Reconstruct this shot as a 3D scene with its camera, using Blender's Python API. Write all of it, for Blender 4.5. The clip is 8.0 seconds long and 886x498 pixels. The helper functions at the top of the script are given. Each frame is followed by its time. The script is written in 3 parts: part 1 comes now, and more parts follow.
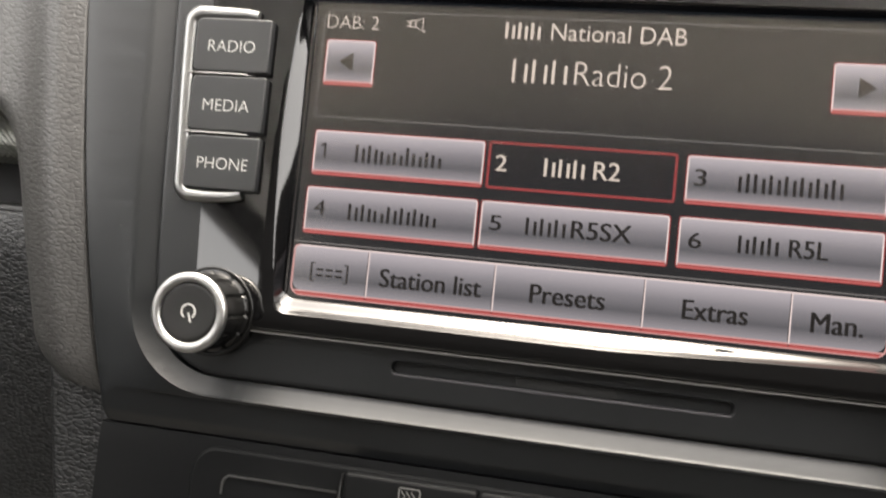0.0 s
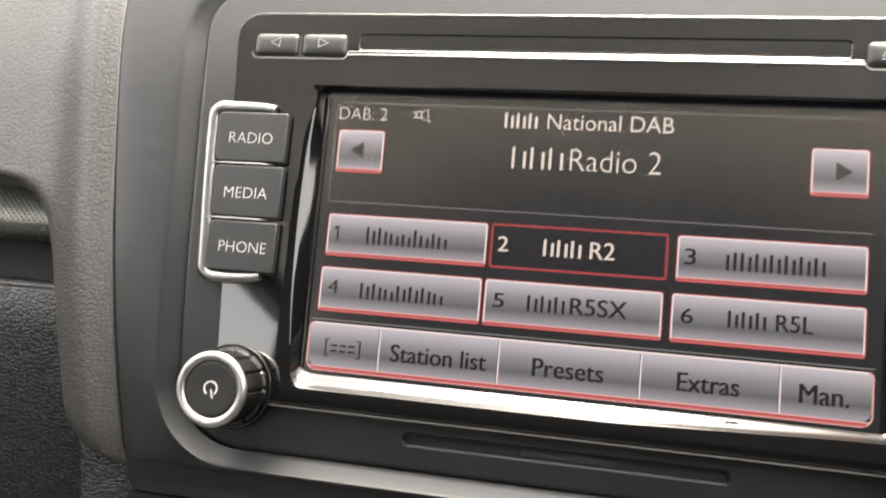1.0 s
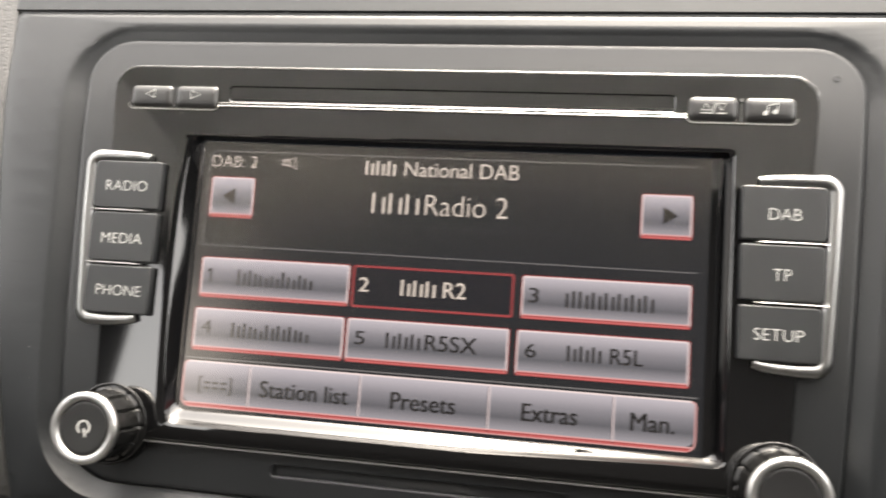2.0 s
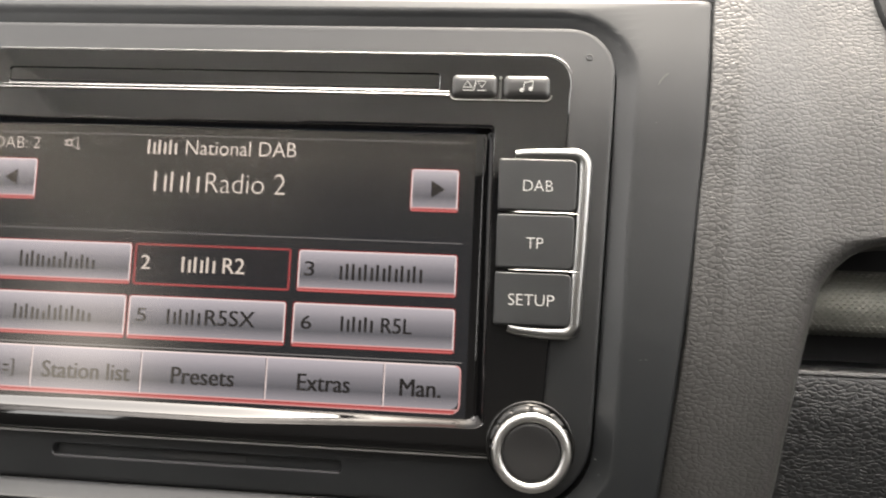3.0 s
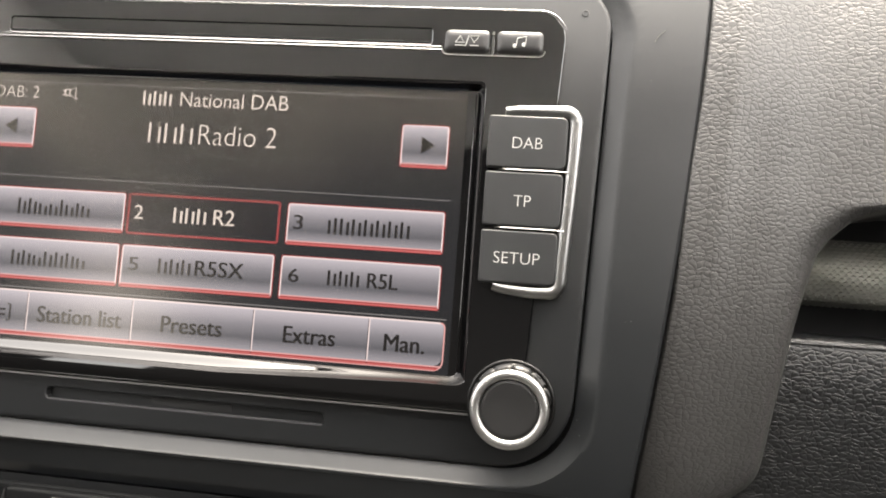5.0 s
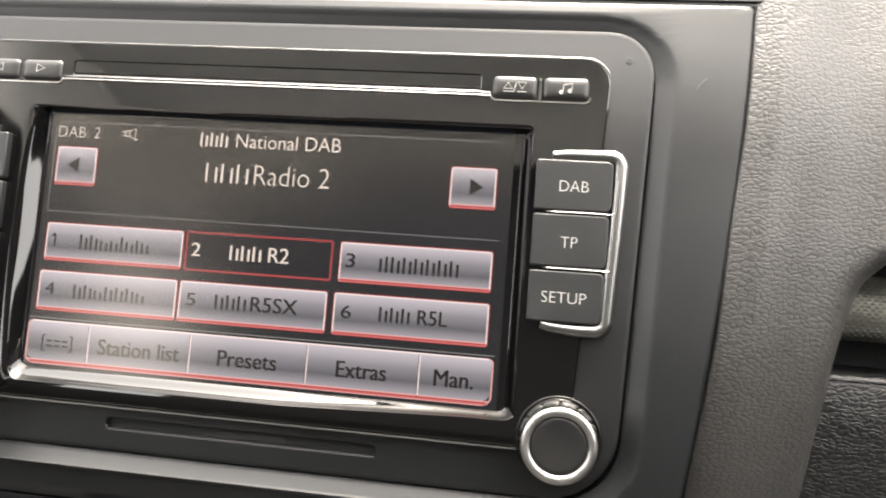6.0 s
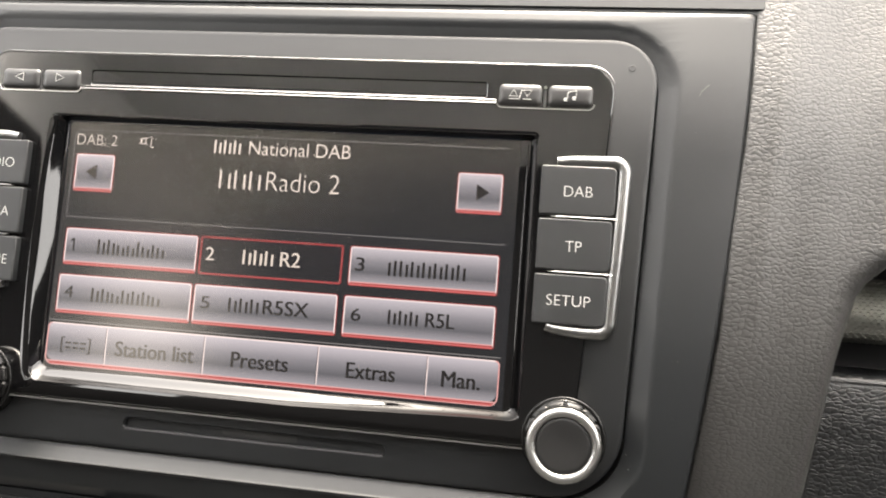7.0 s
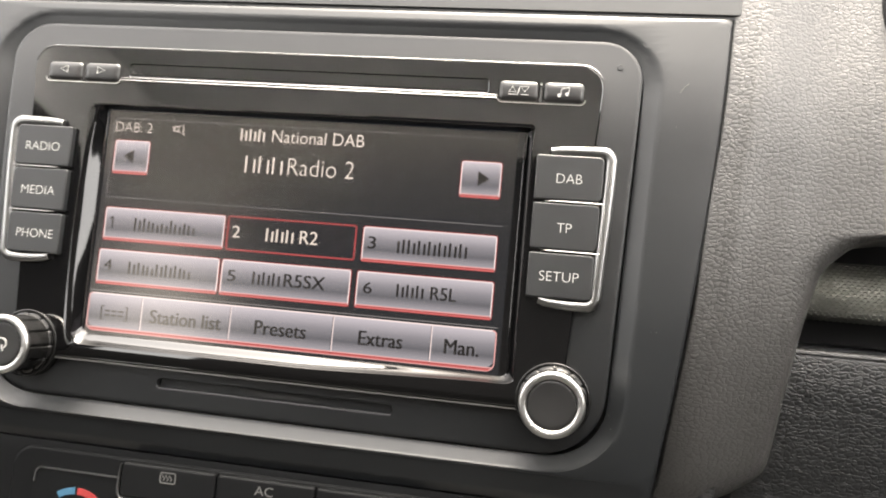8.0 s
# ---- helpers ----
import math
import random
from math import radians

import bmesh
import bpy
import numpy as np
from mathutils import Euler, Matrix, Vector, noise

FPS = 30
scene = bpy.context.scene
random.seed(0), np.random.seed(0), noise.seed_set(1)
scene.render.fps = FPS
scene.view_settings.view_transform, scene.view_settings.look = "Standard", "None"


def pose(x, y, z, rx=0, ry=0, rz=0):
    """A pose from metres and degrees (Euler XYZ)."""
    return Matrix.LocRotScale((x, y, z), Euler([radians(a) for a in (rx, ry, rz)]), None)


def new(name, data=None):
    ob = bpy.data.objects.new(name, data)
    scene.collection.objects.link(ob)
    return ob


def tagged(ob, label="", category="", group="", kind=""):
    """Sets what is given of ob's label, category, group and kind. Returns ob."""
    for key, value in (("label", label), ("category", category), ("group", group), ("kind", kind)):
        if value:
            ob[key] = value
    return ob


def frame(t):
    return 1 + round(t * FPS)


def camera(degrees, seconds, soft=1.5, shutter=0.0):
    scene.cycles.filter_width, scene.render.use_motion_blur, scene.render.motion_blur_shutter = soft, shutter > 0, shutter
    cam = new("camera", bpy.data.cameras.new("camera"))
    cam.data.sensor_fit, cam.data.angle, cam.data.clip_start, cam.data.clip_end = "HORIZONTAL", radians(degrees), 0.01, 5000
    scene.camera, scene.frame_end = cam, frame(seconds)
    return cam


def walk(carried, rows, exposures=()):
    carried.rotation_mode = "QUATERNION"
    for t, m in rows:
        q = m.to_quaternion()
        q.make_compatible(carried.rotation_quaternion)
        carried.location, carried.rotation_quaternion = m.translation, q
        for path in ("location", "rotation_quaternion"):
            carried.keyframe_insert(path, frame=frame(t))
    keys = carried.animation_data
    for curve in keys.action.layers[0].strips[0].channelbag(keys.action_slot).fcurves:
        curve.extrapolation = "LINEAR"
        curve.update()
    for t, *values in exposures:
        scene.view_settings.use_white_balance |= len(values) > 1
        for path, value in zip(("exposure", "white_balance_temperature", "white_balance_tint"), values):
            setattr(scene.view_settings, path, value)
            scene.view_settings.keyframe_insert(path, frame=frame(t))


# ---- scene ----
from mathutils.geometry import tessellate_polygon

# Dash space: millimetres, u to the right, v up, d out of the dash towards the cabin;
# (0, 0, 0) is the middle of the radio's screen. LEAN_BACK tips the dash like the real one.
LEAN_BACK = 20.0
DASH = pose(0, 0, 0.95, -LEAN_BACK, 0, 0)

cam = camera(60.0, 8.0, soft=1.85, shutter=0.5)
ROWS = [
    (0.0, 2.2, -188.0, -28.5, 91.96, -5.80, 10.17),
    (0.5, -1.1, -195.2, -23.7, 93.78, -5.54, 10.76),
    (1.0, 5.1, -200.3, -20.1, 95.09, -5.04, 11.09),
    (1.2, 8.0, -203.3, -18.4, 95.73, -4.84, 10.84),
    (2.3, 50.9, -209.7, -8.4, 95.76, -3.58, 7.73),
    (2.5, 60.9, -209.8, -9.8, 95.89, -3.15, 6.71),
    (3.0, 82.8, -209.1, -13.3, 95.62, -2.61, 4.76),
    (3.5, 85.4, -205.5, -15.1, 95.09, -2.94, 4.14),
    (4.0, 88.0, -204.3, -15.7, 94.44, -3.99, 4.63),
    (4.2, 89.4, -201.5, -17.8, 94.55, -4.31, 4.89),
    (5.3, 96.0, -209.1, -18.3, 93.83, -4.23, 7.44),
    (5.5, 94.3, -211.7, -15.6, 94.08, -4.25, 7.32),
    (6.0, 84.8, -215.7, -11.7, 94.55, -4.51, 7.74),
    (6.5, 80.9, -216.0, -11.2, 94.75, -4.59, 8.55),
    (7.0, 86.8, -220.6, -11.2, 94.58, -4.48, 8.64),
    (7.5, 93.2, -228.3, -15.3, 94.24, -4.45, 8.82),
    (8.0, 91.8, -243.7, -16.4, 93.87, -5.21, 9.12),
]
STOPS, KELVIN, TINT = 4.22, 7400, 10
walk(cam, [(t, DASH @ pose(x / 1000, y / 1000, z / 1000, rx, ry, rz)) for t, x, y, z, rx, ry, rz in ROWS],
     exposures=[(t, STOPS + s, KELVIN, TINT) for t, s in ((0.0, -0.12), (0.5, 0.1), (1.0, 0.12), (2.5, 0.05), (3.3, -0.1), (4.2, -0.05), (5.3, 0.15), (7.0, 0.2), (7.5, 0.14), (8.0, 0.24))])

# ---- daylight: a bright hazy sky seen through the car's windows ----
SUN_UP, SUN_TURN = 68.0, 20.0
world = bpy.data.worlds.new("sky")
scene.world = world
world.use_nodes = True
wn = world.node_tree
sky = wn.nodes.new("ShaderNodeTexSky")
sky.sky_type, sky.sun_disc = "NISHITA", False
sky.sun_elevation, sky.sun_rotation = radians(SUN_UP), radians(SUN_TURN)
sky.air_density, sky.dust_density, sky.ozone_density = 0.7, 6.0, 0.3
haze = wn.nodes.new("ShaderNodeHueSaturation")  # thin cloud greys the blue
haze.inputs["Saturation"].default_value = 0.25
wn.links.new(sky.outputs[0], haze.inputs["Color"])
wn.links.new(haze.outputs[0], wn.nodes["Background"].inputs[0])
wn.nodes["Background"].inputs[1].default_value = 0.15
sun = new("sun", bpy.data.lights.new("sun", "SUN"))
sun.data.energy, sun.data.angle, sun.data.color = 0.5, radians(14), (1.0, 0.95, 0.88)
sun_way = Vector((math.sin(radians(SUN_TURN)) * math.cos(radians(SUN_UP)), math.cos(radians(SUN_TURN)) * math.cos(radians(SUN_UP)), math.sin(radians(SUN_UP))))
sun.matrix_world = Matrix.Translation((0, 0, 6)) @ sun_way.to_track_quat("Z", "Y").to_matrix().to_4x4()


# ---- materials ----
def material(name, colour, rough=0.5, metal=0.0, specular=0.5):
    m = bpy.data.materials.new(name)
    m.use_nodes = True
    b = m.node_tree.nodes["Principled BSDF"]
    b.inputs["Base Color"].default_value = (*colour, 1)
    b.inputs["Roughness"].default_value = rough
    b.inputs["Metallic"].default_value = metal
    b.inputs["Specular IOR Level"].default_value = specular
    return m


def node(m, kind, **values):
    n = m.node_tree.nodes.new(kind)
    for key, value in values.items():
        n.inputs[key].default_value = value
    return n


def link(m, a, b):
    m.node_tree.links.new(a, b)


def coords(m, scale=1.0):
    c = node(m, "ShaderNodeTexCoord")
    s = node(m, "ShaderNodeMapping")
    s.inputs["Scale"].default_value = (scale, scale, scale)
    link(m, c.outputs["Object"], s.inputs["Vector"])
    return s.outputs["Vector"]


def shaded(m):
    return m.node_tree.nodes["Principled BSDF"]


def mottle(m, colour, spread=0.25, scale=60.0, rough=None, grain=0.0, grain_scale=4000.0):
    """Soft blotches in colour and gloss, and a fine moulded grain as bump."""
    b = shaded(m)
    at = coords(m)
    big = node(m, "ShaderNodeTexNoise", Scale=scale, Detail=5.0, Roughness=0.6)
    link(m, at, big.inputs["Vector"])
    ramp = node(m, "ShaderNodeMapRange")
    ramp.inputs["From Min"].default_value, ramp.inputs["From Max"].default_value = 0.3, 0.7
    ramp.inputs["To Min"].default_value, ramp.inputs["To Max"].default_value = 1 - spread, 1 + spread
    link(m, big.outputs["Fac"], ramp.inputs["Value"])
    mul = m.node_tree.nodes.new("ShaderNodeVectorMath")
    mul.operation = "SCALE"
    mul.inputs[0].default_value = colour
    link(m, ramp.outputs["Result"], mul.inputs["Scale"])
    link(m, mul.outputs["Vector"], b.inputs["Base Color"])
    if rough:
        gloss = node(m, "ShaderNodeMapRange")
        gloss.inputs["From Min"].default_value, gloss.inputs["From Max"].default_value = 0.25, 0.75
        gloss.inputs["To Min"].default_value, gloss.inputs["To Max"].default_value = rough
        link(m, big.outputs["Fac"], gloss.inputs["Value"])
        link(m, gloss.outputs["Result"], b.inputs["Roughness"])
    if grain:
        fine = node(m, "ShaderNodeTexNoise", Scale=grain_scale, Detail=2.0)
        link(m, at, fine.inputs["Vector"])
        bump = node(m, "ShaderNodeBump", Strength=grain, Distance=0.0001)
        link(m, fine.outputs["Fac"], bump.inputs["Height"])
        link(m, bump.outputs["Normal"], b.inputs["Normal"])
    return m


def grained(name, colour, cell, depth, rough, dark=0.7):
    """Moulded leather grain: rounded pebbles, wider than high, parted by darker creases; cell is their size in metres."""
    m = material(name, colour, rough)
    b = shaded(m)
    at = coords(m)
    warp = node(m, "ShaderNodeTexNoise", Scale=0.5 / cell, Detail=2.0)
    link(m, at, warp.inputs["Vector"])
    push = m.node_tree.nodes.new("ShaderNodeVectorMath")
    push.operation = "MULTIPLY_ADD"
    push.inputs[1].default_value = (cell * 1.7,) * 3
    link(m, warp.outputs["Color"], push.inputs[0])
    link(m, at, push.inputs[2])
    squash = node(m, "ShaderNodeMapping")  # the pattern lies in the plane across and up
    squash.inputs["Rotation"].default_value = (radians(-90), 0, 0)
    squash.inputs["Scale"].default_value = (0.8, 1.0, 1.4)
    link(m, push.outputs["Vector"], squash.inputs["Vector"])
    pebble, crease = (node(m, "ShaderNodeTexVoronoi", Scale=1.0 / cell, Randomness=0.9) for _ in range(2))
    pebble.feature, crease.feature = "SMOOTH_F1", "DISTANCE_TO_EDGE"
    pebble.inputs["Smoothness"].default_value = 0.35
    for v in (pebble, crease):
        v.voronoi_dimensions = "2D"
        link(m, squash.outputs["Vector"], v.inputs["Vector"])
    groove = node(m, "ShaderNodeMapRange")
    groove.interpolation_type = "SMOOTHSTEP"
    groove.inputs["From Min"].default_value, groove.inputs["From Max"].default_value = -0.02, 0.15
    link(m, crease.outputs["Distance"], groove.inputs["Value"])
    swell = node(m, "ShaderNodeTexNoise", Scale=0.4 / cell, Detail=2.0)
    link(m, at, swell.inputs["Vector"])
    folds = node(m, "ShaderNodeTexNoise", Scale=1.1 / cell, Detail=3.0)
    link(m, squash.outputs["Vector"], folds.inputs["Vector"])
    pores = node(m, "ShaderNodeTexNoise", Scale=4.0 / cell, Detail=2.0)
    link(m, at, pores.inputs["Vector"])
    total = pores.outputs["Fac"]
    for extra, share in ((groove.outputs[0], 7.0), (pebble.outputs["Distance"], -12.0), (folds.outputs["Fac"], 5.0), (swell.outputs["Fac"], 7.0)):
        add = node(m, "ShaderNodeMath")
        add.operation = "MULTIPLY_ADD"
        add.inputs[1].default_value = share
        link(m, extra, add.inputs[0])
        link(m, total, add.inputs[2])
        total = add.outputs[0]
    bump = node(m, "ShaderNodeBump", Strength=1.0, Distance=depth)
    link(m, total, bump.inputs["Height"])
    link(m, bump.outputs["Normal"], b.inputs["Normal"])
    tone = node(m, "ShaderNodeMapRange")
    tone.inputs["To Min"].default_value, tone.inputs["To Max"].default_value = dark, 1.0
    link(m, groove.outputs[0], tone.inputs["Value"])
    blotch = node(m, "ShaderNodeTexNoise", Scale=45.0, Detail=3.0)  # handling marks over a few centimetres
    link(m, at, blotch.inputs["Vector"])
    wear = node(m, "ShaderNodeMapRange")
    wear.inputs["From Min"].default_value, wear.inputs["From Max"].default_value = 0.3, 0.7
    wear.inputs["To Min"].default_value, wear.inputs["To Max"].default_value = 0.93, 1.07
    link(m, blotch.outputs["Fac"], wear.inputs["Value"])
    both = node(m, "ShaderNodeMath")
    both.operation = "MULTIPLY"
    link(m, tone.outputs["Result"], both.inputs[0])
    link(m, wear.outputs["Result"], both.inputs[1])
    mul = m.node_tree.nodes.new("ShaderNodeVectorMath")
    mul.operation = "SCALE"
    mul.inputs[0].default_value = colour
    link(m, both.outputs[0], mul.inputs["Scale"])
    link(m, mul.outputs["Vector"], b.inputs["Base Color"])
    return m


COOL = (0.95, 1.0, 1.06)  # the screen's cold backlight


def lit(name, low, high=None, glow=1.0, rough=0.2):
    """A part of the lit screen: what it sends out, from its foot to its head, under the glossy touch film."""
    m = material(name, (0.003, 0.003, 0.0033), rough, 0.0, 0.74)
    shaded(m).inputs["Specular Tint"].default_value = (1.0, 0.895, 0.775, 1)  # warm reflection tint, standing in for warm light mirrored in the film
    low = tuple(a * k for a, k in zip(low, COOL))
    high = tuple(a * k for a, k in zip(high, COOL)) if high else None
    b = shaded(m)
    b.inputs["Emission Strength"].default_value = glow
    b.inputs["Emission Color"].default_value = (*low, 1)
    if high:
        c = node(m, "ShaderNodeTexCoord")
        s = node(m, "ShaderNodeSeparateXYZ")
        link(m, c.outputs["Generated"], s.inputs[0])
        r = node(m, "ShaderNodeValToRGB")
        e = r.color_ramp.elements
        e[0].position, e[0].color = 0.0, (*[0.45 * a + 0.55 * b2 for a, b2 in zip(low, high)], 1)
        e[1].position, e[1].color = 1.0, (*high, 1)
        mid = e.new(0.3)
        mid.color = (*low, 1)
        mid = e.new(0.62)
        mid.color = (*[0.68 * a + 0.32 * b2 for a, b2 in zip(low, high)], 1)
        link(m, s.outputs["Z"], r.inputs["Fac"])
        link(m, r.outputs["Color"], b.inputs["Emission Color"])
    return m


GLOW = 0.5 ** STOPS
TRIM = mottle(material("trim_plastic", (0.0051, 0.0061, 0.007), 0.42), (0.0051, 0.0061, 0.007), 0.1, 25.0, (0.39, 0.46), 0.08, 5000.0)
BEZEL = mottle(material("bezel_plastic", (0.006, 0.0067, 0.0074), 0.4), (0.006, 0.0067, 0.0074), 0.08, 30.0, (0.37, 0.44), 0.08, 6000.0)
LOWER = mottle(material("lower_plastic", (0.0037, 0.0037, 0.0037), 0.5, 0.0, 0.35), (0.0037, 0.0037, 0.0037), 0.1, 25.0, (0.36, 0.44), 0.1, 5000.0)
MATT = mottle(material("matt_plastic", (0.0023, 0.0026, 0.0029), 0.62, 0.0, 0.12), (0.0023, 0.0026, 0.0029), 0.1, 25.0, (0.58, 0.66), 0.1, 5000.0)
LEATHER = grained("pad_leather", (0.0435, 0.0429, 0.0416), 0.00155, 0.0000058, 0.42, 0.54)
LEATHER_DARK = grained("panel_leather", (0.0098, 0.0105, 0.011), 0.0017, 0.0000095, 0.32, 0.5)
PIANO = material("piano_black", (0.0021, 0.0021, 0.0023), 0.05, 0.0, 0.66)
KEY = mottle(material("key_rubber", (0.0054, 0.0062, 0.007), 0.45), (0.0054, 0.0062, 0.007), 0.08, 80.0, (0.42, 0.5), 0.08, 8000.0)
TOPKEY = material("small_key_plastic", (0.01, 0.01, 0.01), 0.38)
CHROME = material("satin_chrome", (0.25, 0.25, 0.247), 0.3, 1.0)
BRIGHT = material("bright_chrome", (0.36, 0.357, 0.35), 0.14, 1.0)
KNOB = material("knob_black", (0.005, 0.005, 0.005), 0.18, 0.0, 0.24)
SATIN = material("brushed_satin", (0.42, 0.418, 0.41), 0.34, 1.0)
CAP = mottle(material("knob_cap", (0.003, 0.003, 0.0031), 0.5, 0.0, 0.4), (0.003, 0.003, 0.0031), 0.06, 90.0, (0.48, 0.55), 0.06, 9000.0)
GAP = mottle(material("gap_plastic", (0.036, 0.036, 0.037), 0.6), (0.036, 0.036, 0.037), 0.15, 40.0)
DARK = material("cavity_black", (0.008, 0.008, 0.008), 0.7)
PRINT = material("white_print", (0.34, 0.34, 0.325), 0.5)
FAINT = material("faint_print", (0.07, 0.07, 0.068), 0.5)
DUST = material("dust", (0.12, 0.118, 0.11), 0.9)
BLUE = material("blue_print", (0.025, 0.085, 0.14), 0.5)
RED = material("red_print", (0.2, 0.018, 0.018), 0.5)
LIP = material("lit_grey_lip", (0.06, 0.058, 0.062), 0.3)
GREYLINE = material("grey_edge", (0.045, 0.045, 0.044), 0.4)
ROOF = mottle(material("headliner_cloth", (0.72, 0.725, 0.73), 0.9), (0.72, 0.725, 0.73), 0.06, 40.0)
SHELL = mottle(material("cabin_plastic", (0.006, 0.006, 0.006), 0.7, 0.0, 0.2), (0.006, 0.006, 0.006), 0.1, 10.0)
CARPET = mottle(material("cabin_carpet", (0.03, 0.03, 0.03), 0.95), (0.03, 0.03, 0.03), 0.2, 80.0)
BOUNCE = mottle(material("bounce_ground", (0.5, 0.5, 0.5), 0.9), (0.5, 0.5, 0.5), 0.15, 3.0)

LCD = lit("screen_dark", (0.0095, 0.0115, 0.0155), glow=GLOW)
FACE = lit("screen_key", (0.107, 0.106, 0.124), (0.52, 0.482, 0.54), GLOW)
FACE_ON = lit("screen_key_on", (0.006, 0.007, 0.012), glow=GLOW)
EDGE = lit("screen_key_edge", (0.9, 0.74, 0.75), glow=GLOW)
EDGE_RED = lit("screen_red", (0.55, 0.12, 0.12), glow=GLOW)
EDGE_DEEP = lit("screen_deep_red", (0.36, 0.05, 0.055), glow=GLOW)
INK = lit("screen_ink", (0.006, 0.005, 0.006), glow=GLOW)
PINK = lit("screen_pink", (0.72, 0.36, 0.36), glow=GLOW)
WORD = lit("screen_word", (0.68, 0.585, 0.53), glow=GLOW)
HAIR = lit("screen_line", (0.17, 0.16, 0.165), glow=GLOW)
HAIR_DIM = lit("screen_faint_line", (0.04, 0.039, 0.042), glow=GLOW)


PERF = mottle(material("decor_film", (0.25, 0.25, 0.225), 0.34, 0.6), (0.25, 0.25, 0.225), 0.12, 60.0, (0.3, 0.4))


# ---- shapes in dash space ----
def P(u, d, v):
    return Vector((u, -d, v))


def part(name, bm, mat, parent, label="", sharp=35.0):
    """Links a bmesh, in millimetres of its thing's dash space, as one mesh under a thing or a part."""
    bmesh.ops.recalc_face_normals(bm, faces=bm.faces[:])
    if parent.name.startswith("dash") or name in ("bezel", "card_slot", "card_slot_lip", "sensor_dimple"):
        if name in ("bezel", "centre_trim", "upper_trim"):
            for k in range(-50, 70):
                bmesh.ops.bisect_plane(bm, geom=bm.verts[:] + bm.edges[:] + bm.faces[:], plane_co=(0, 0, 1.5 * k + 0.7), plane_no=(0, 0, 1), dist=0.001)
        for w in bm.verts:  # the fascia curves back above the screen, and a little below it
            w.co.y += 0.0021 * max(0.0, min(w.co.z, 66.0) - 36) ** 2 + 0.126 * max(0.0, min(w.co.z, 130.0) - 66) + 0.0009 * max(0.0, min(-w.co.z, 90.0)) ** 2
    bmesh.ops.scale(bm, vec=(0.001,) * 3, verts=bm.verts[:])
    me = bpy.data.meshes.new(name)
    bm.to_mesh(me)
    bm.free()
    return part_mesh(name, me, mat, parent, label, sharp)


def part_mesh(name, me, mat, parent, label="", sharp=35.0):
    me.materials.append(mat)
    flat = [False] * len(me.polygons)
    me.polygons.foreach_get("select", flat)
    me.polygons.foreach_set("use_smooth", [not f for f in flat])
    me.set_sharp_from_angle(angle=radians(sharp))
    ob = new(name, me)
    ob.parent = parent
    return tagged(ob, label)


def thing(name, label, category, kind=""):
    ob = new(name)
    ob.empty_display_size = 0.02
    ob.matrix_world = DASH
    return tagged(ob, label, category, kind=kind)


def quad(u0, u1, v0, v1):
    """A box's corners, clockwise from the upper left one."""
    return [(u0, v1), (u1, v1), (u1, v0), (u0, v0)]


def inset(q, e):
    """The four-cornered outline q with each side moved inwards by e (one number, or one a side from the top one, clockwise)."""
    e = [e] * 4 if isinstance(e, (int, float)) else e
    lines = []
    for i in range(4):
        a, b = Vector(q[i]), Vector(q[(i + 1) % 4])
        w = (b - a).normalized()
        n = Vector((w.y, -w.x))
        lines.append((a + n * e[i], w))
    out = []
    for i in range(4):
        (a, w), (b, x) = lines[i - 1], lines[i]
        k = ((b - a).x * x.y - (b - a).y * x.x) / (w.x * x.y - w.y * x.x)
        out.append(tuple(a + w * k))
    return out


def outline(q, radii, seg=6, side=0):
    """Points round a four-cornered outline with rounded corners, clockwise."""
    radii = [radii] * 4 if isinstance(radii, (int, float)) else radii
    arcs = []
    for i in range(4):
        c, a, b = Vector(q[i]), Vector(q[i - 1]), Vector(q[(i + 1) % 4])
        x, y = (a - c).normalized(), (b - c).normalized()
        half = x.angle(y) / 2
        r = max(radii[i], 0.01)
        mid = c + (x + y).normalized() * r / math.sin(half)
        s, e = c + x * r / math.tan(half) - mid, c + y * r / math.tan(half) - mid
        turn = s.angle_signed(e)
        arcs.append([mid + Matrix.Rotation(-turn * k / seg, 2) @ s for k in range(seg + 1)])
    pts = []
    for i in range(4):
        pts += arcs[i]
        a, b = arcs[i][-1], arcs[(i + 1) % 4][0]
        pts += [a.lerp(b, (k + 1) / (side + 1)) for k in range(side)]
    return [tuple(p) for p in pts]


def ring(bm, pts, d):
    return [bm.verts.new(P(u, d, v)) for u, v in pts]


def join(bm, a, b, closed=True):
    n = len(a)
    for i in range(n if closed else n - 1):
        j = (i + 1) % n
        bm.faces.new((a[i], a[j], b[j], b[i]))


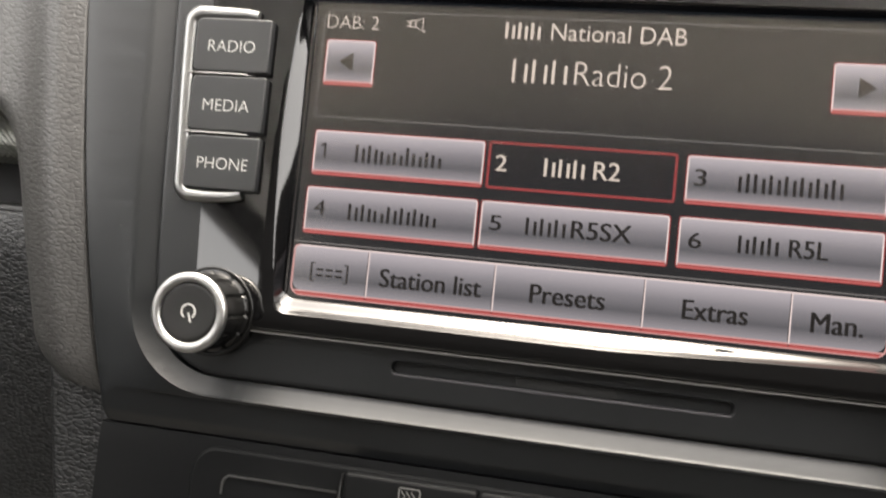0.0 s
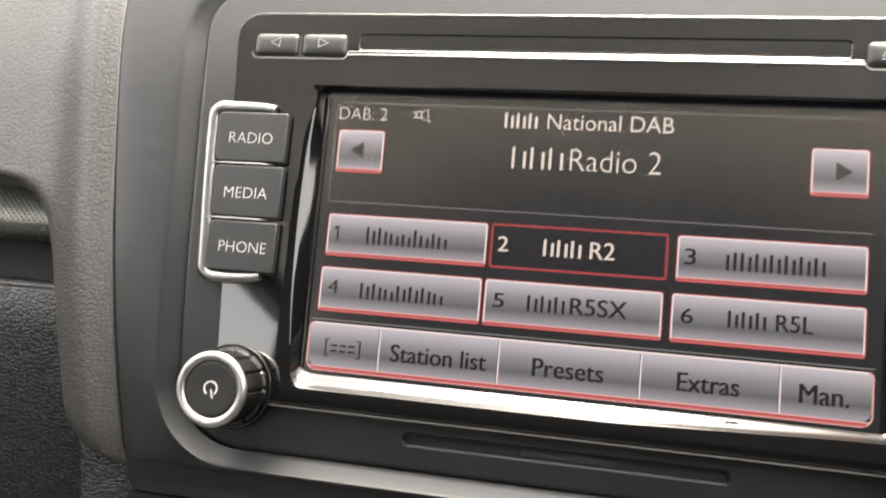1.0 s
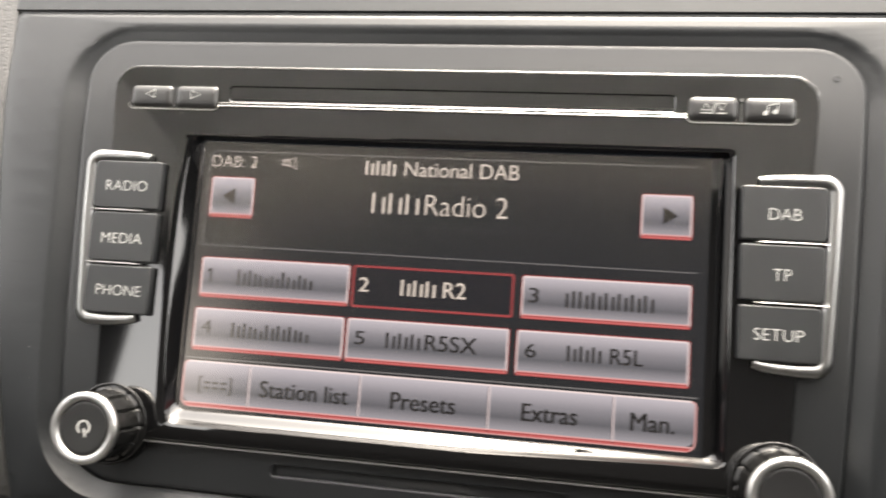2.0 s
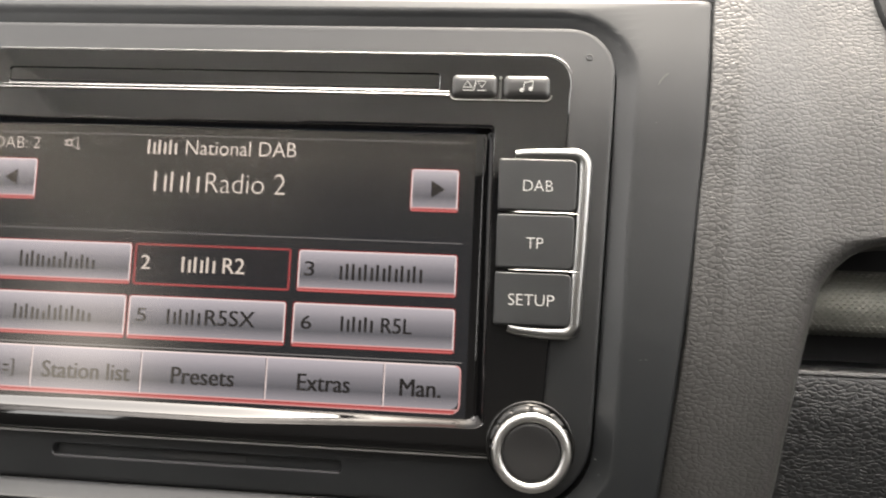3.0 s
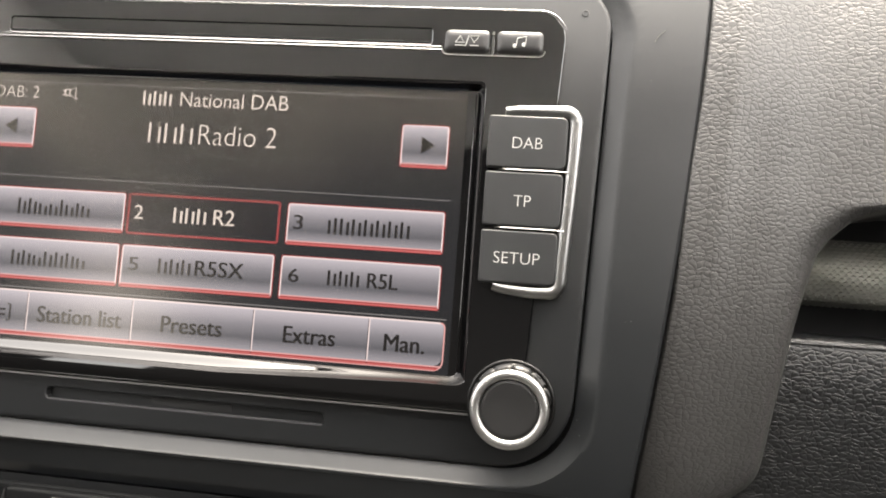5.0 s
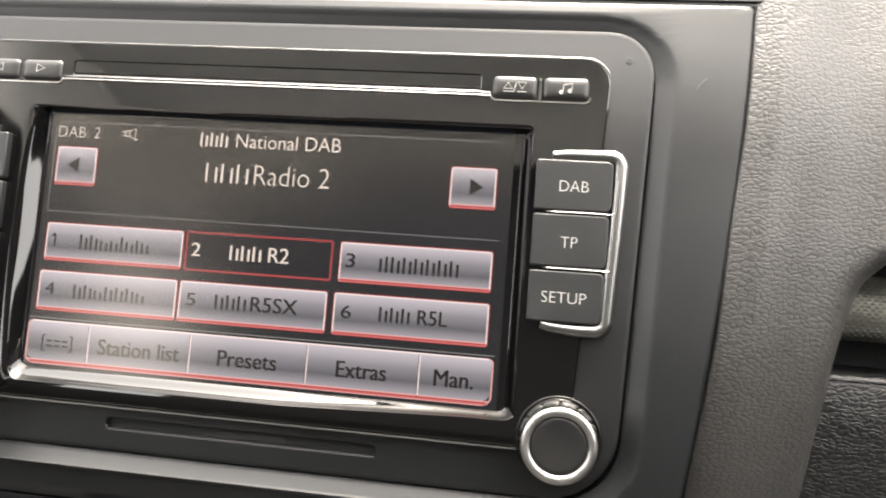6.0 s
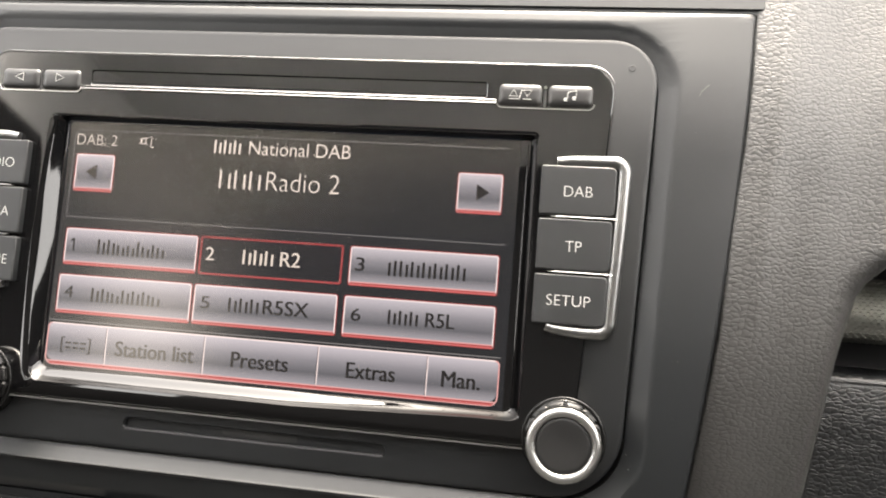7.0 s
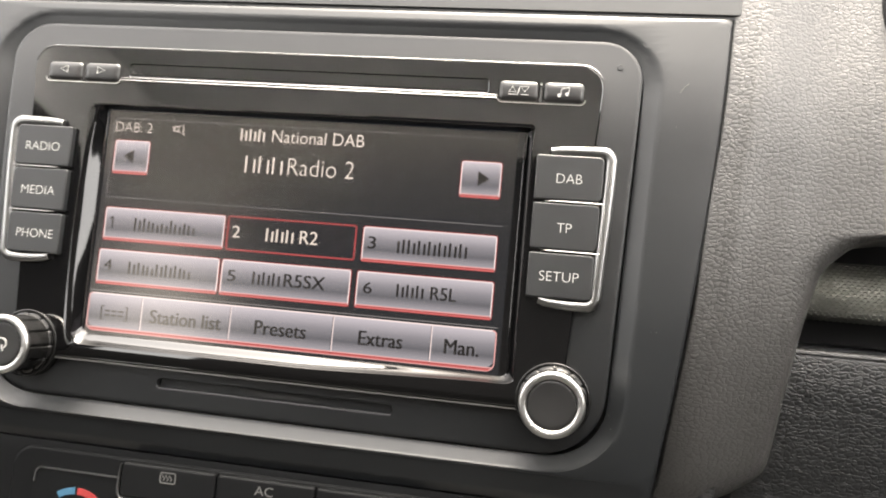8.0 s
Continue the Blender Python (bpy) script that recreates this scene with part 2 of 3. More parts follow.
def plate(q, radii, d0, d1, bevel=0.5, seg=6, steps=3, side=0, dish=0.0):
    """A rounded plate from depth d0 to d1 with a rounded front edge; dish sinks its middle."""
    radii = [radii] * 4 if isinstance(radii, (int, float)) else radii
    bm = bmesh.new()
    loops = [ring(bm, outline(q, radii, seg, side), d0)]
    for k in range(steps + 1):
        a = math.pi / 2 * k / steps
        e = bevel * (1 - math.cos(a))
        loops.append(ring(bm, outline(inset(q, e), [max(r - e, 0.02) for r in radii], seg, side), d1 - bevel + bevel * math.sin(a)))
    loops.append(ring(bm, outline(inset(q, bevel + 0.12), [max(r - bevel - 0.12, 0.02) for r in radii], seg, side), d1))
    if dish:
        for f in (0.35, 0.7):
            size = min(abs(q[0][1] - q[3][1]), abs(q[1][0] - q[0][0])) / 2
            e = bevel + (size - bevel) * f
            loops.append(ring(bm, outline(inset(q, e), [max(r - e, 0.02) for r in radii], seg, side), d1 - dish * (0.6 if f < 0.5 else 1.0)))
    for a, b in zip(loops, loops[1:]):
        join(bm, a, b)
    bm.faces.new(loops[-1])
    bm.faces.new(loops[0][::-1])
    return bm


def pillow(q, r, steps):
    """A rounded plate whose front swells towards its middle; steps are rows of inset and depth."""
    bm = bmesh.new()
    loops = [ring(bm, outline(inset(q, e), max(r - 0.3 * e, 0.1), 5, 6), d) for e, d in steps]
    for a, b in zip(loops, loops[1:]):
        join(bm, a, b)
    bm.faces.new(loops[-1])
    bm.faces.new(loops[0][::-1])
    return bm


def ribbon(pts, width, d0, d1, bm=None, closed=False):
    """A flat line of the given width along 2D points, standing from d0 to d1."""
    bm = bm or bmesh.new()
    n = len(pts)
    rows = []
    for i in range(n):
        a = Vector(pts[i - 1] if i or closed else pts[0])
        b = Vector(pts[(i + 1) % n] if i < n - 1 or closed else pts[-1])
        w = (b - a).normalized()
        s = Vector((-w.y, w.x)) * width / 2
        p = Vector(pts[i])
        rows.append([bm.verts.new(P(*q)) for q in ((p.x + s.x, d0, p.y + s.y), (p.x + s.x, d1, p.y + s.y), (p.x - s.x, d1, p.y - s.y), (p.x - s.x, d0, p.y - s.y))])
    for a, b in zip(rows, rows[1:] + (rows[:1] if closed else [])):
        join(bm, a, b)
    if not closed:
        bm.faces.new(rows[0])
        bm.faces.new(rows[-1][::-1])
    return bm


def tube(pts, width, depth, d, ends=0.35, sides=12):
    """A rounded bar along 2D points, width across and depth high, with tapered ends."""
    bm = bmesh.new()
    rows, n = [], len(pts)
    for i, p in enumerate(pts):
        a, b = Vector(pts[max(i - 1, 0)]), Vector(pts[min(i + 1, n - 1)])
        w = (b - a).normalized()
        s = Vector((-w.y, w.x))
        k = ends + (1 - ends) * min(1.0, 6.0 * min(i, n - 1 - i) / n)
        rows.append([bm.verts.new(P(p[0] + s.x * width / 2 * k * math.cos(t), d + depth * (0.4 + 0.6 * k) * math.sin(t), p[1] + s.y * width / 2 * k * math.cos(t)))
                     for t in (2 * math.pi * j / sides for j in range(sides))])
    for a, b in zip(rows, rows[1:]):
        join(bm, a, b)
    bm.faces.new(rows[0])
    bm.faces.new(rows[-1][::-1])
    return bm


def lathe(centre, profile, seg=64, tip=(0.0, 0.0), waves=0, wave=0.0):
    """A turned body: profile is rows of radius and depth; tip leans its axis."""
    bm = bmesh.new()
    rows = []
    for r, d in profile:
        row = []
        for k in range(seg):
            a = 2 * math.pi * k / seg
            rr = r * (1 - wave * (1 if waves and (k * waves // seg * 0 + (k % (seg // waves)) == 0) else 0)) if waves else r
            row.append(bm.verts.new(P(centre[0] + tip[0] * d + rr * math.cos(a), d, centre[1] + tip[1] * d + rr * math.sin(a))))
        rows.append(row)
    for a, b in zip(rows, rows[1:]):
        join(bm, a, b)
    bm.faces.new(rows[0])
    bm.faces.new(rows[-1])
    return bm


def arc(centre, r, a0, a1, n=16):
    return [(centre[0] + r * math.cos(radians(a0 + (a1 - a0) * k / n)), centre[1] + r * math.sin(radians(a0 + (a1 - a0) * k / n))) for k in range(n + 1)]


def lettering(body, u0, u1, v0, v1, d, mat, parent, heavy=0.0):
    """A word set between u0 and u1, on the line v0, its capitals reaching to v1."""
    cu = bpy.data.curves.new("lettering", "FONT")
    cu.body, cu.fill_mode, cu.offset, cu.resolution_u, cu.extrude = body, "FRONT", min(heavy, 0.0), 4, 0.0
    tmp = bpy.data.objects.new("tmp", cu)
    scene.collection.objects.link(tmp)
    me = bpy.data.meshes.new_from_object(tmp.evaluated_get(bpy.context.evaluated_depsgraph_get()))
    bpy.data.objects.remove(tmp)
    bpy.data.curves.remove(cu)
    co = np.empty(len(me.vertices) * 3)
    me.vertices.foreach_get("co", co)
    co = co.reshape(-1, 3)
    lo, hi = co.min(0), co.max(0)
    out = np.zeros_like(co)
    out[:, 0] = u0 + (co[:, 0] - lo[0]) / (hi[0] - lo[0]) * (u1 - u0)
    out[:, 1] = -d
    out[:, 2] = v0 + co[:, 1] / hi[1] * (v1 - v0)
    if heavy > 0:  # a bolder cut: the word printed twice, a hair apart
        faces = [tuple(p.vertices) for p in me.polygons]
        twin = out + np.array((heavy, -0.01, 0.0))
        out[:, 0] -= heavy
        both = bpy.data.meshes.new("lettering")
        both.from_pydata((np.vstack((out, twin)) * 0.001).tolist(), [], faces + [tuple(i + len(out) for i in f) for f in faces])
        bpy.data.meshes.remove(me)
        me = both
    else:
        me.vertices.foreach_set("co", (out * 0.001).ravel())
    me.name = "lettering"
    return part_mesh("lettering", me, mat, parent)


def marks(heights, u0, u1, v0, v1, d, mat, parent, stroke=0.75):
    """Plain upright bars in place of a trade name; heights are shares of the capitals', below nought for a narrow letter."""
    wide = [0.35 if h < 0 else 1.0 for h in heights]
    unit = (u1 - u0) / (sum(wide) + 0.3 * (len(wide) - 1))
    u = u0
    for h, w in zip(heights, wide):
        top = v0 + abs(h) * (v1 - v0)
        for at, share in (((u + stroke / 2, 1.0),) if h < 0 else ((u + stroke / 2, 1.0), (u + unit * w - stroke / 2, 0.8))):
            part("name_bar", ribbon([(at, v0), (at, v0 + share * (top - v0))], stroke, d - 0.02, d), mat, parent)
        u += unit * (w + 0.3)


# ---- the cabin that closes the place: unseen, its openings set to shape the light ----
def wall(name, label, mat, boxes, kind="structure"):
    """Plain boxes (x0, x1, y0, y1, z0, z1) in metres as one piece of the setting."""
    bm = bmesh.new()
    for x0, x1, y0, y1, z0, z1 in boxes:
        m = Matrix.Translation(((x0 + x1) / 2, (y0 + y1) / 2, (z0 + z1) / 2)) @ Matrix.Diagonal((x1 - x0, y1 - y0, z1 - z0, 1))
        bmesh.ops.create_cube(bm, size=1.0, matrix=m)
    me = bpy.data.meshes.new(name)
    bm.to_mesh(me)
    bm.free()
    me.materials.append(mat)
    return tagged(new(name, me), label, name.split("_")[0], kind=kind)


# unseen ground, kept pale as a reflector to brighten the headliner
wall("ground", "unseen pale ground under the car, added to bounce light upwards", BOUNCE, [(-60, 60, -60, 60, -0.05, 0.0)])
wall("floor", "dark carpeted car floor", CARPET, [(-0.75, 0.75, -2.2, 0.85, 0.24, 0.28)])
wall("ceiling", "pale grey cloth headliner of the car", ROOF, [(-0.72, 0.72, -2.1, -0.58, 1.60, 1.64)])
for side, nm in ((-1, "wall_left"), (1, "wall_right")):
    xs = sorted((side * 0.70, side * 0.75))
    boxes = [(*xs, -2.2, -0.58, 0.28, 1.04), (*xs, -0.58, 0.85, 0.28, 1.15 if side > 0 else 1.05), (*xs, -0.15 if side < 0 else 0.4, 0.85, 1.04, 1.2), (*xs, -2.2, -1.9, 1.04, 1.62)]
    if side < 0:  # a dark pillar and a dark lining over the rear side window
        boxes += [(*xs, -0.98, -0.58, 1.04, 1.42), (*xs, -1.9, -0.98, 1.42, 1.49)]
    else:
        boxes.append((*xs, -0.98, -0.68, 1.04, 1.36))
    wall(nm, "dark plastic car door side below the windows", SHELL, boxes)
    # unseen pillar and rail, made pale to brighten the gloss panel's reflections
    wall("trim_" + nm[5:], "unseen pale pillar and roof rail, added to brighten reflections", ROOF, [(*xs, -0.98, 0.85, 1.54, 1.62), (*xs, -0.98, -0.58, 1.42, 1.54), (*xs, -1.9, -0.98, 1.49, 1.62)] if side < 0 else [(*xs, -1.9, 0.85, 1.54, 1.62), (*xs, -0.98, -0.68, 1.36, 1.54)])
    # unseen side strip, added to trim the sky light from the windscreen
    wall("ceiling_" + nm[5:], "unseen strip added to narrow the windscreen's light", ROOF, [(*sorted((side * 0.69, side * 0.72)), -0.58, 0.85, 1.60, 1.64)])
wall("wall_rear", "dark car rear below the back window", SHELL, [(-0.7, 0.7, -2.2, -2.14, 0.28, 1.02), (-0.66, 0.66, -2.14, -2.08, 1.5, 1.6)])
# added unseen blocker, standing in for seats, to darken what the dash reflects
wall("wall_middle", "unseen dark blocker across the car, added to darken reflections", SHELL, [(-0.7, -0.43, -0.85, -0.8, 0.28, 1.05), (-0.43, 0.7, -0.85, -0.8, 0.28, 1.41), (-0.25, 0.4, -0.9, -0.85, 0.28, 1.5)])
wall("wall_front", "dark bulkhead under the windscreen", SHELL, [(-0.7, 0.7, 0.8, 0.85, 0.28, 1.04)])

# ---- dashboard ----
dashboard = thing("dashboard", "dark grey car dashboard with grained leather pads and satin centre trim", "dashboard")

OPEN = [(-115.6, 73.4), (115.2, 73.4), (110.0, -65.5), (-111.6, -65.5)]
OPEN_R = [19, 19, 22, 22]


def centre_trim():
    """The satin plate round the radio: a deep rounded opening with a sloping flank."""
    outer = [(-139.4, 79.2), (136.2, 79.2), (120.4, -77.0), (-120.8, -77.0)]
    bm = bmesh.new()
    rows = [(outer, [1.5] * 4, -9), (inset(outer, [0, 0, 0.4, 0]), [1.5] * 4, 1.5), (inset(outer, [0.1, 0.0, 3.5, 0.0]), [1.5] * 4, 3.0), (inset(outer, [0.5, 0.8, 7.5, 0.8]), [1.5] * 4, 3.8), (inset(outer, [1.2, 4, 10.2, 4]), [2] * 4, 4.3),
            (inset(OPEN, [-2.2, -2.2, -1.0, -2.2]), [r + 2 for r in OPEN_R], 4.6), (inset(OPEN, [-0.8, -0.8, -0.4, -0.8]), [r + 0.8 for r in OPEN_R], 4.4), (OPEN, OPEN_R, 3.9),
            (inset(OPEN, 1.6), [r - 1.4 for r in OPEN_R], 3.05), (inset(OPEN, 3.4), [r - 3 for r in OPEN_R], 2.0), (inset(OPEN, 4.3), [r - 3.9 for r in OPEN_R], 1.5), (inset(OPEN, 4.35), [r - 3.95 for r in OPEN_R], -10)]
    loops = [ring(bm, outline(q, r, 10, 14), d) for q, r, d in rows]
    for row, rise, lift in zip(loops[5:11], (0, 0, 0, 0.35, 0.8, 0.9), (0.9, 1.35, 1.25, 0.7, 0.3, 0.3)):
        for w in row:  # the flank is shallower along the top, and the lip stands higher along the bottom
            k = max(0.0, min(1.0, (w.co.z - 20) / 45))
            low = max(0.0, min(1.0, (-w.co.z - 25) / 35)) * (0.8 - 0.45 * max(0.0, min(1.0, (w.co.x + 50) / 90)))
            w.co.y -= rise * k * k * (3 - 2 * k) + lift * low * low * (3 - 2 * low)
    for row in loops[:5]:  # both flanks swell a little at half height
        for w in row:
            if abs(w.co.x) > 116:
                w.co.x += (1.9 if w.co.x > 0 else -2.4) * max(0.0, 1 - ((w.co.z - 4) / 74) ** 2)
    for a, b in zip(loops, loops[1:]):
        join(bm, a, b)
    return bm


part("centre_trim", centre_trim(), TRIM, dashboard, "satin dark grey plastic surround")


def strip(u0, u1, profile, n=1):
    """A surface drawn along u from a profile of (d, v)."""
    bm = bmesh.new()
    rows = []
    for k in range(n + 1):
        u = u0 + (u1 - u0) * k / n
        rows.append([bm.verts.new(P(u, d, v)) for d, v in profile])
    for a, b in zip(rows, rows[1:]):
        join(bm, a, b, False)
    return bm


part("lower_trim", strip(-122, 121, [(-9, -76.4), (1.6, -77.2), (2.2, -79), (3.2, -84), (4.2, -95), (4.6, -150)], 4), MATT, dashboard, "dark plastic below the radio opening")
part("upper_trim", plate([(-139.5, 150), (139.0, 150), (138.2, 79.8), (-139.6, 79.8)], 1.0, -8, 4.2, 0.35, 6, 3, 10), TRIM, dashboard, "satin grey upper trim above the seam")
# added filler in trim colour, keeping the seam from going black
part("seam_filler", strip(-138, 137.5, [(3.3, 78.6), (3.5, 79.5), (3.3, 80.4)], 4), TRIM, dashboard)
part("dash_top", strip(-700, 700, [(-12, 78), (-12, 95), (-30, 120), (-90, 125), (-700, -20)], 2), LOWER, dashboard, "dark soft dash top under the windscreen")


def curve(table, x):
    xs, ys = zip(*table)
    return float(np.interp(x, xs, ys))


INNER = {1: [(-68, 121.0), (-60, 122.4), (-45, 124.6), (-30, 126.8), (-14, 129.0), (5, 130.6), (22, 131.9), (39, 133.7), (57, 135.0), (76, 135.8), (110, 138)],
         -1: [(-68, 122.2), (-50, 125.4), (-34, 128.0), (-18, 130.2), (-2, 132.3), (14, 133.9), (31, 135.3), (48, 136.8), (62, 137.8), (110, 141)]}
OUTER = [(-68, 148.0), (-66.5, 152.0), (-64, 155.2), (-60.5, 157.2), (-56, 158.2), (-42, 160.4), (-22, 164.0), (-10, 166.7), (1.7, 170.0), (6.3, 173.2), (11, 178.4), (14, 184.5), (15.5, 193), (16.5, 252), (110, 252)]


def pad(side):
    """The leather-grained bolster beside the trim: full above, narrowing below an arch."""
    bm = bmesh.new()
    eye, fall = (85, 11.0) if side > 0 else (5, 9.0)
    vs = [-68, -67.2, -66, -64.5, -62, -59] + [-56 + 4 * k for k in range(15)] + [2, 4, 6, 8, 9.5, 11, 12.5, 14, 14.8, 15.5, 16.0, 16.5] + [20 + 5 * k for k in range(27)]
    rows = []
    for v in vs:
        a, b = curve(INNER[side], v), curve(OUTER, v if side > 0 else v + 3 * max(0.0, min(1.0, (v + 40) / 40)))
        b -= 0.0 if side > 0 else 3.5
        row = [bm.verts.new(P(side * a, -8, v)), bm.verts.new(P(side * (a + 0.1), 3.0, v))]
        for k in range(45):
            u = min(a + 0.5 + 12.0 * (k / 44) + 100.0 * (k / 44) ** 2, b)
            x = u - a
            d = 4.8 - 0.016 * max(0.0, 9 - x) ** 2 - fall * (1 - math.exp(-(max(0.0, x - 7.5) / 17.0) ** 1.8)) + 0.3 * math.exp(-((x - 7.5) / 1.5) ** 2) * max(0.0, min(1.0, v / 40))
            d -= 2.0 * max(0.0, (-60 - v) / 8) ** 2
            d -= 5.0 * math.exp(-max(0.0, b - u) / 2.5) * (1 if v < 16.2 else math.exp((16.2 - v) / 2.5))
            s = 1 - (15.0 - fall) * (1 - math.exp(-(max(0.0, x - 7.5) / 17.0) ** 1.8)) / 215
            row.append(bm.verts.new(P(eye + (side * u - eye) * s, d, -12 + (v + 12) * s)))
        row.append(bm.verts.new(P(eye + (side * (b + 0.3) - eye) * s, d - 3, -12 + (v + 12) * s)))
        row.append(bm.verts.new(P(eye + (side * (b + (2 if v < 16 else 0)) - eye) * s, d - 22, -12 + (v + 12) * s)))
        rows.append(row)
    for a, b in zip(rows, rows[1:]):
        join(bm, a, b, False)
    for w in bm.verts:  # its foot is cut on a slant, higher at the outer end
        k = max(0.0, min(1.0, (-30 - w.co.z) / 38))
        w.co.z += k * k * ((6.5 if side > 0 else 5.0) * max(0.0, min(1.0, (abs(w.co.x) - 122) / 30)) - (4.6 if side > 0 else 1.0))
    for w in bm.verts:  # the bolster rolls under towards its foot
        k = (0.0018 if side > 0 else 0.0005) * max(0.0, 20 - w.co.z) ** 2
        s = 1 + k / 215
        w.co = Vector((eye + (w.co.x - eye) * s, w.co.y + k, -12 + (w.co.z + 12) * s))
    low = [bm.verts.new(P(w.co.x, min(-w.co.y, 0) - 14, w.co.z + 1)) for w in rows[0]]
    join(bm, rows[0], low, False)
    bmesh.ops.remove_doubles(bm, verts=bm.verts[:], dist=0.01)
    return bm


def studs(u0, u1, profile, pitch=2.2, row=1.05):
    """Staggered rows of small three-sided points standing on a strip with the given profile."""
    bm = bmesh.new()
    reach, n = 0.5, 0
    for (d0, v0), (d1, v1) in zip(profile, profile[1:]):
        run = Vector((d1 - d0, v1 - v0))
        way = run.normalized()
        out = Vector((-way.y, way.x))
        while reach < run.length:
            a = Vector((d0, v0)) + way * reach
            for k in range(int((u1 - u0) / pitch)):
                u = u0 + pitch * (k + 0.5 * (n % 2) + 0.3)
                foot, head, tip = a + way * 0.42, a - way * 0.42, a + way * 0.1 + out * 0.38
                ws = [bm.verts.new(P(x, q.x, q.y)) for x, q in ((u - 0.95, foot), (u + 0.95, foot), (u, head), (u, tip))]
                for f in ((0, 1, 3), (1, 2, 3), (2, 0, 3)):
                    bm.faces.new([ws[i] for i in f])
            reach += row
            n += 1
        reach -= run.length
    return bm


for side in (1, -1):
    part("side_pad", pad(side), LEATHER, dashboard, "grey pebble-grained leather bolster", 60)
    edge = [(-144, -63), (-121.5, -63), (-117.5, -150), (-133, -150)]
    part("console_side", plate(edge if side < 0 else [(-u, v) for u, v in edge[1::-1] + edge[:1:-1]], 3.0, -40, -4.0 if side < 0 else -12.0, 2.0), LEATHER_DARK, dashboard, "dark grained console side")
    us = sorted((side * 150, side * 330))
    up, lift = (0.0, 2.7) if side > 0 else (6.0, 3.5)
    part("recess", strip(*us, [(-20, 26 + up), (-70, 24 + up), (-75, -8), (-70, -30)], 2), GAP, dashboard, "deep dark gap beside the bolster")
    decor = [(-46, 9.6), (-42, 9.3), (-40.2, 8.7), (-38.9, 7.6), (-38.1, 6.0), (-37.4, 2.5), (-36.9, -1.5), (-36.7, -5.0), (-37.3, -8.0), (-39.5, -10.0), (-46, -11.0)]
    part("decor_strip", strip(*us, [(d, v + up) for d, v in decor], 6), PERF, dashboard, "glossy decor strip", 60)
    part("stud_pattern", studs(*us, [(d, v + up) for d, v in decor[1:]]), PERF, dashboard, "rows of tiny raised triangles", 10)
    shelf = [(-70, -22.5), (-24, -23.2), (-21, -23.8), (-19.2, -25.0), (-18.6, -26.8), (-19, -40), (-22, -70), (-30, -110), (-45, -170)]
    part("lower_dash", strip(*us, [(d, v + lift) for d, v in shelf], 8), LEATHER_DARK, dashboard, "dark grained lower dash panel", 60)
    edge = [(-26, -22.9), (-21.2, -23.1), (-19.6, -23.7), (-18.4, -24.8), (-18.4, -25.4)]
    part("ledge_line", strip(*us, [(d, v + lift) for d, v in edge], 2), LEATHER_DARK, dashboard, "worn grained ledge edge", 60)
part("vent_rim", lathe((219.5, 90), [(38, -60), (38, -9), (37.4, -6.5), (36, -5), (34, -4.6), (33, -5.5), (32, -30)], 64), LOWER, dashboard, "dark rounded rim set in the bolster")

# ---- climate panel below ----
climate = thing("climate_panel", "dark plastic climate control panel with dial and push buttons", "climate control")
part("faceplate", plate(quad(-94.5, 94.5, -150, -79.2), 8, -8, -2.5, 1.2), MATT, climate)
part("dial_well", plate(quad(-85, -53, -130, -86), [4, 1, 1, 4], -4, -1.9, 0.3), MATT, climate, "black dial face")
part("dial_edge", ribbon([(-84.6, -91), (-84.4, -88)] + arc((-82.2, -88.2), 2.2, 175, 90, 6) + [(-70, -86.0), (-53.5, -86.0)], 0.5, -2.2, -1.5), CHROME, climate, "thin silver line")
part("temperature_scale", ribbon(arc((-68, -105.5), 13.0, 122, 93, 10), 2.2, -2.0, -1.6), BLUE, climate, "blue printed arc")
part("temperature_scale", ribbon(arc((-68, -105.5), 13.0, 89, 45, 12), 2.2, -2.0, -1.6), RED, climate, "red printed arc")
for k, (a, b) in enumerate(((-51.2, -17.6), (-17.0, 16.6), (17.2, 51.0))):
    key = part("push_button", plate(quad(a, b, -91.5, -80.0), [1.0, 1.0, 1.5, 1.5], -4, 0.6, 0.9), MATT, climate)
    if k == 0:
        bm = ribbon(outline(quad(-36.9, -31.6, -85.1, -81.7), 0.6, 4), 0.4, 0.55, 0.66, None, True)
        for u in (-35.5, -34.25, -33.0):
            ribbon([(u - 0.3 + 0.45 * math.sin(j * 0.9), -84.3 + j * 0.32) for j in range(7)], 0.3, 0.55, 0.66, bm)
        part("defrost_icon", bm, FAINT, key)
    if k == 1:
        lettering("AC", -3.6, 2.8, -84.9, -81.9, 0.66, FAINT, key)
part("button_frame", tube([(-51.9, -80.8), (-52.2, -84), (-52.2, -88.5), (-52.0, -90.6), (-51.0, -92.0), (-49.0, -92.4), (-30, -92.5), (0, -92.5), (30, -92.5), (50, -92.5)], 1.2, 1.2, -0.6), CHROME, climate, "chrome edge round the buttons")

# ---- radio ----
radio = thing("car_radio", "black touchscreen car radio with lit station presets and chrome trimmed keys", "car radio")
PANEL = [(-100.6, 61.3), (98.7, 61.3), (92.6, -47.2), (-95.2, -47.2)]
BODY = [(-110.9, 70.5), (110.4, 70.5), (105.2, -60.8), (-106.8, -60.8)]


def fill(bm, loops, flat=False):
    """One flat face between an outer loop and the holes in it."""
    verts = [w for l in loops for w in l]
    for tri in tessellate_polygon([[Vector((w.co.x, w.co.z, 0)) for w in l] for l in loops]):
        if len(set(tri)) == 3:
            bm.faces.new([verts[i] for i in tri]).select = flat


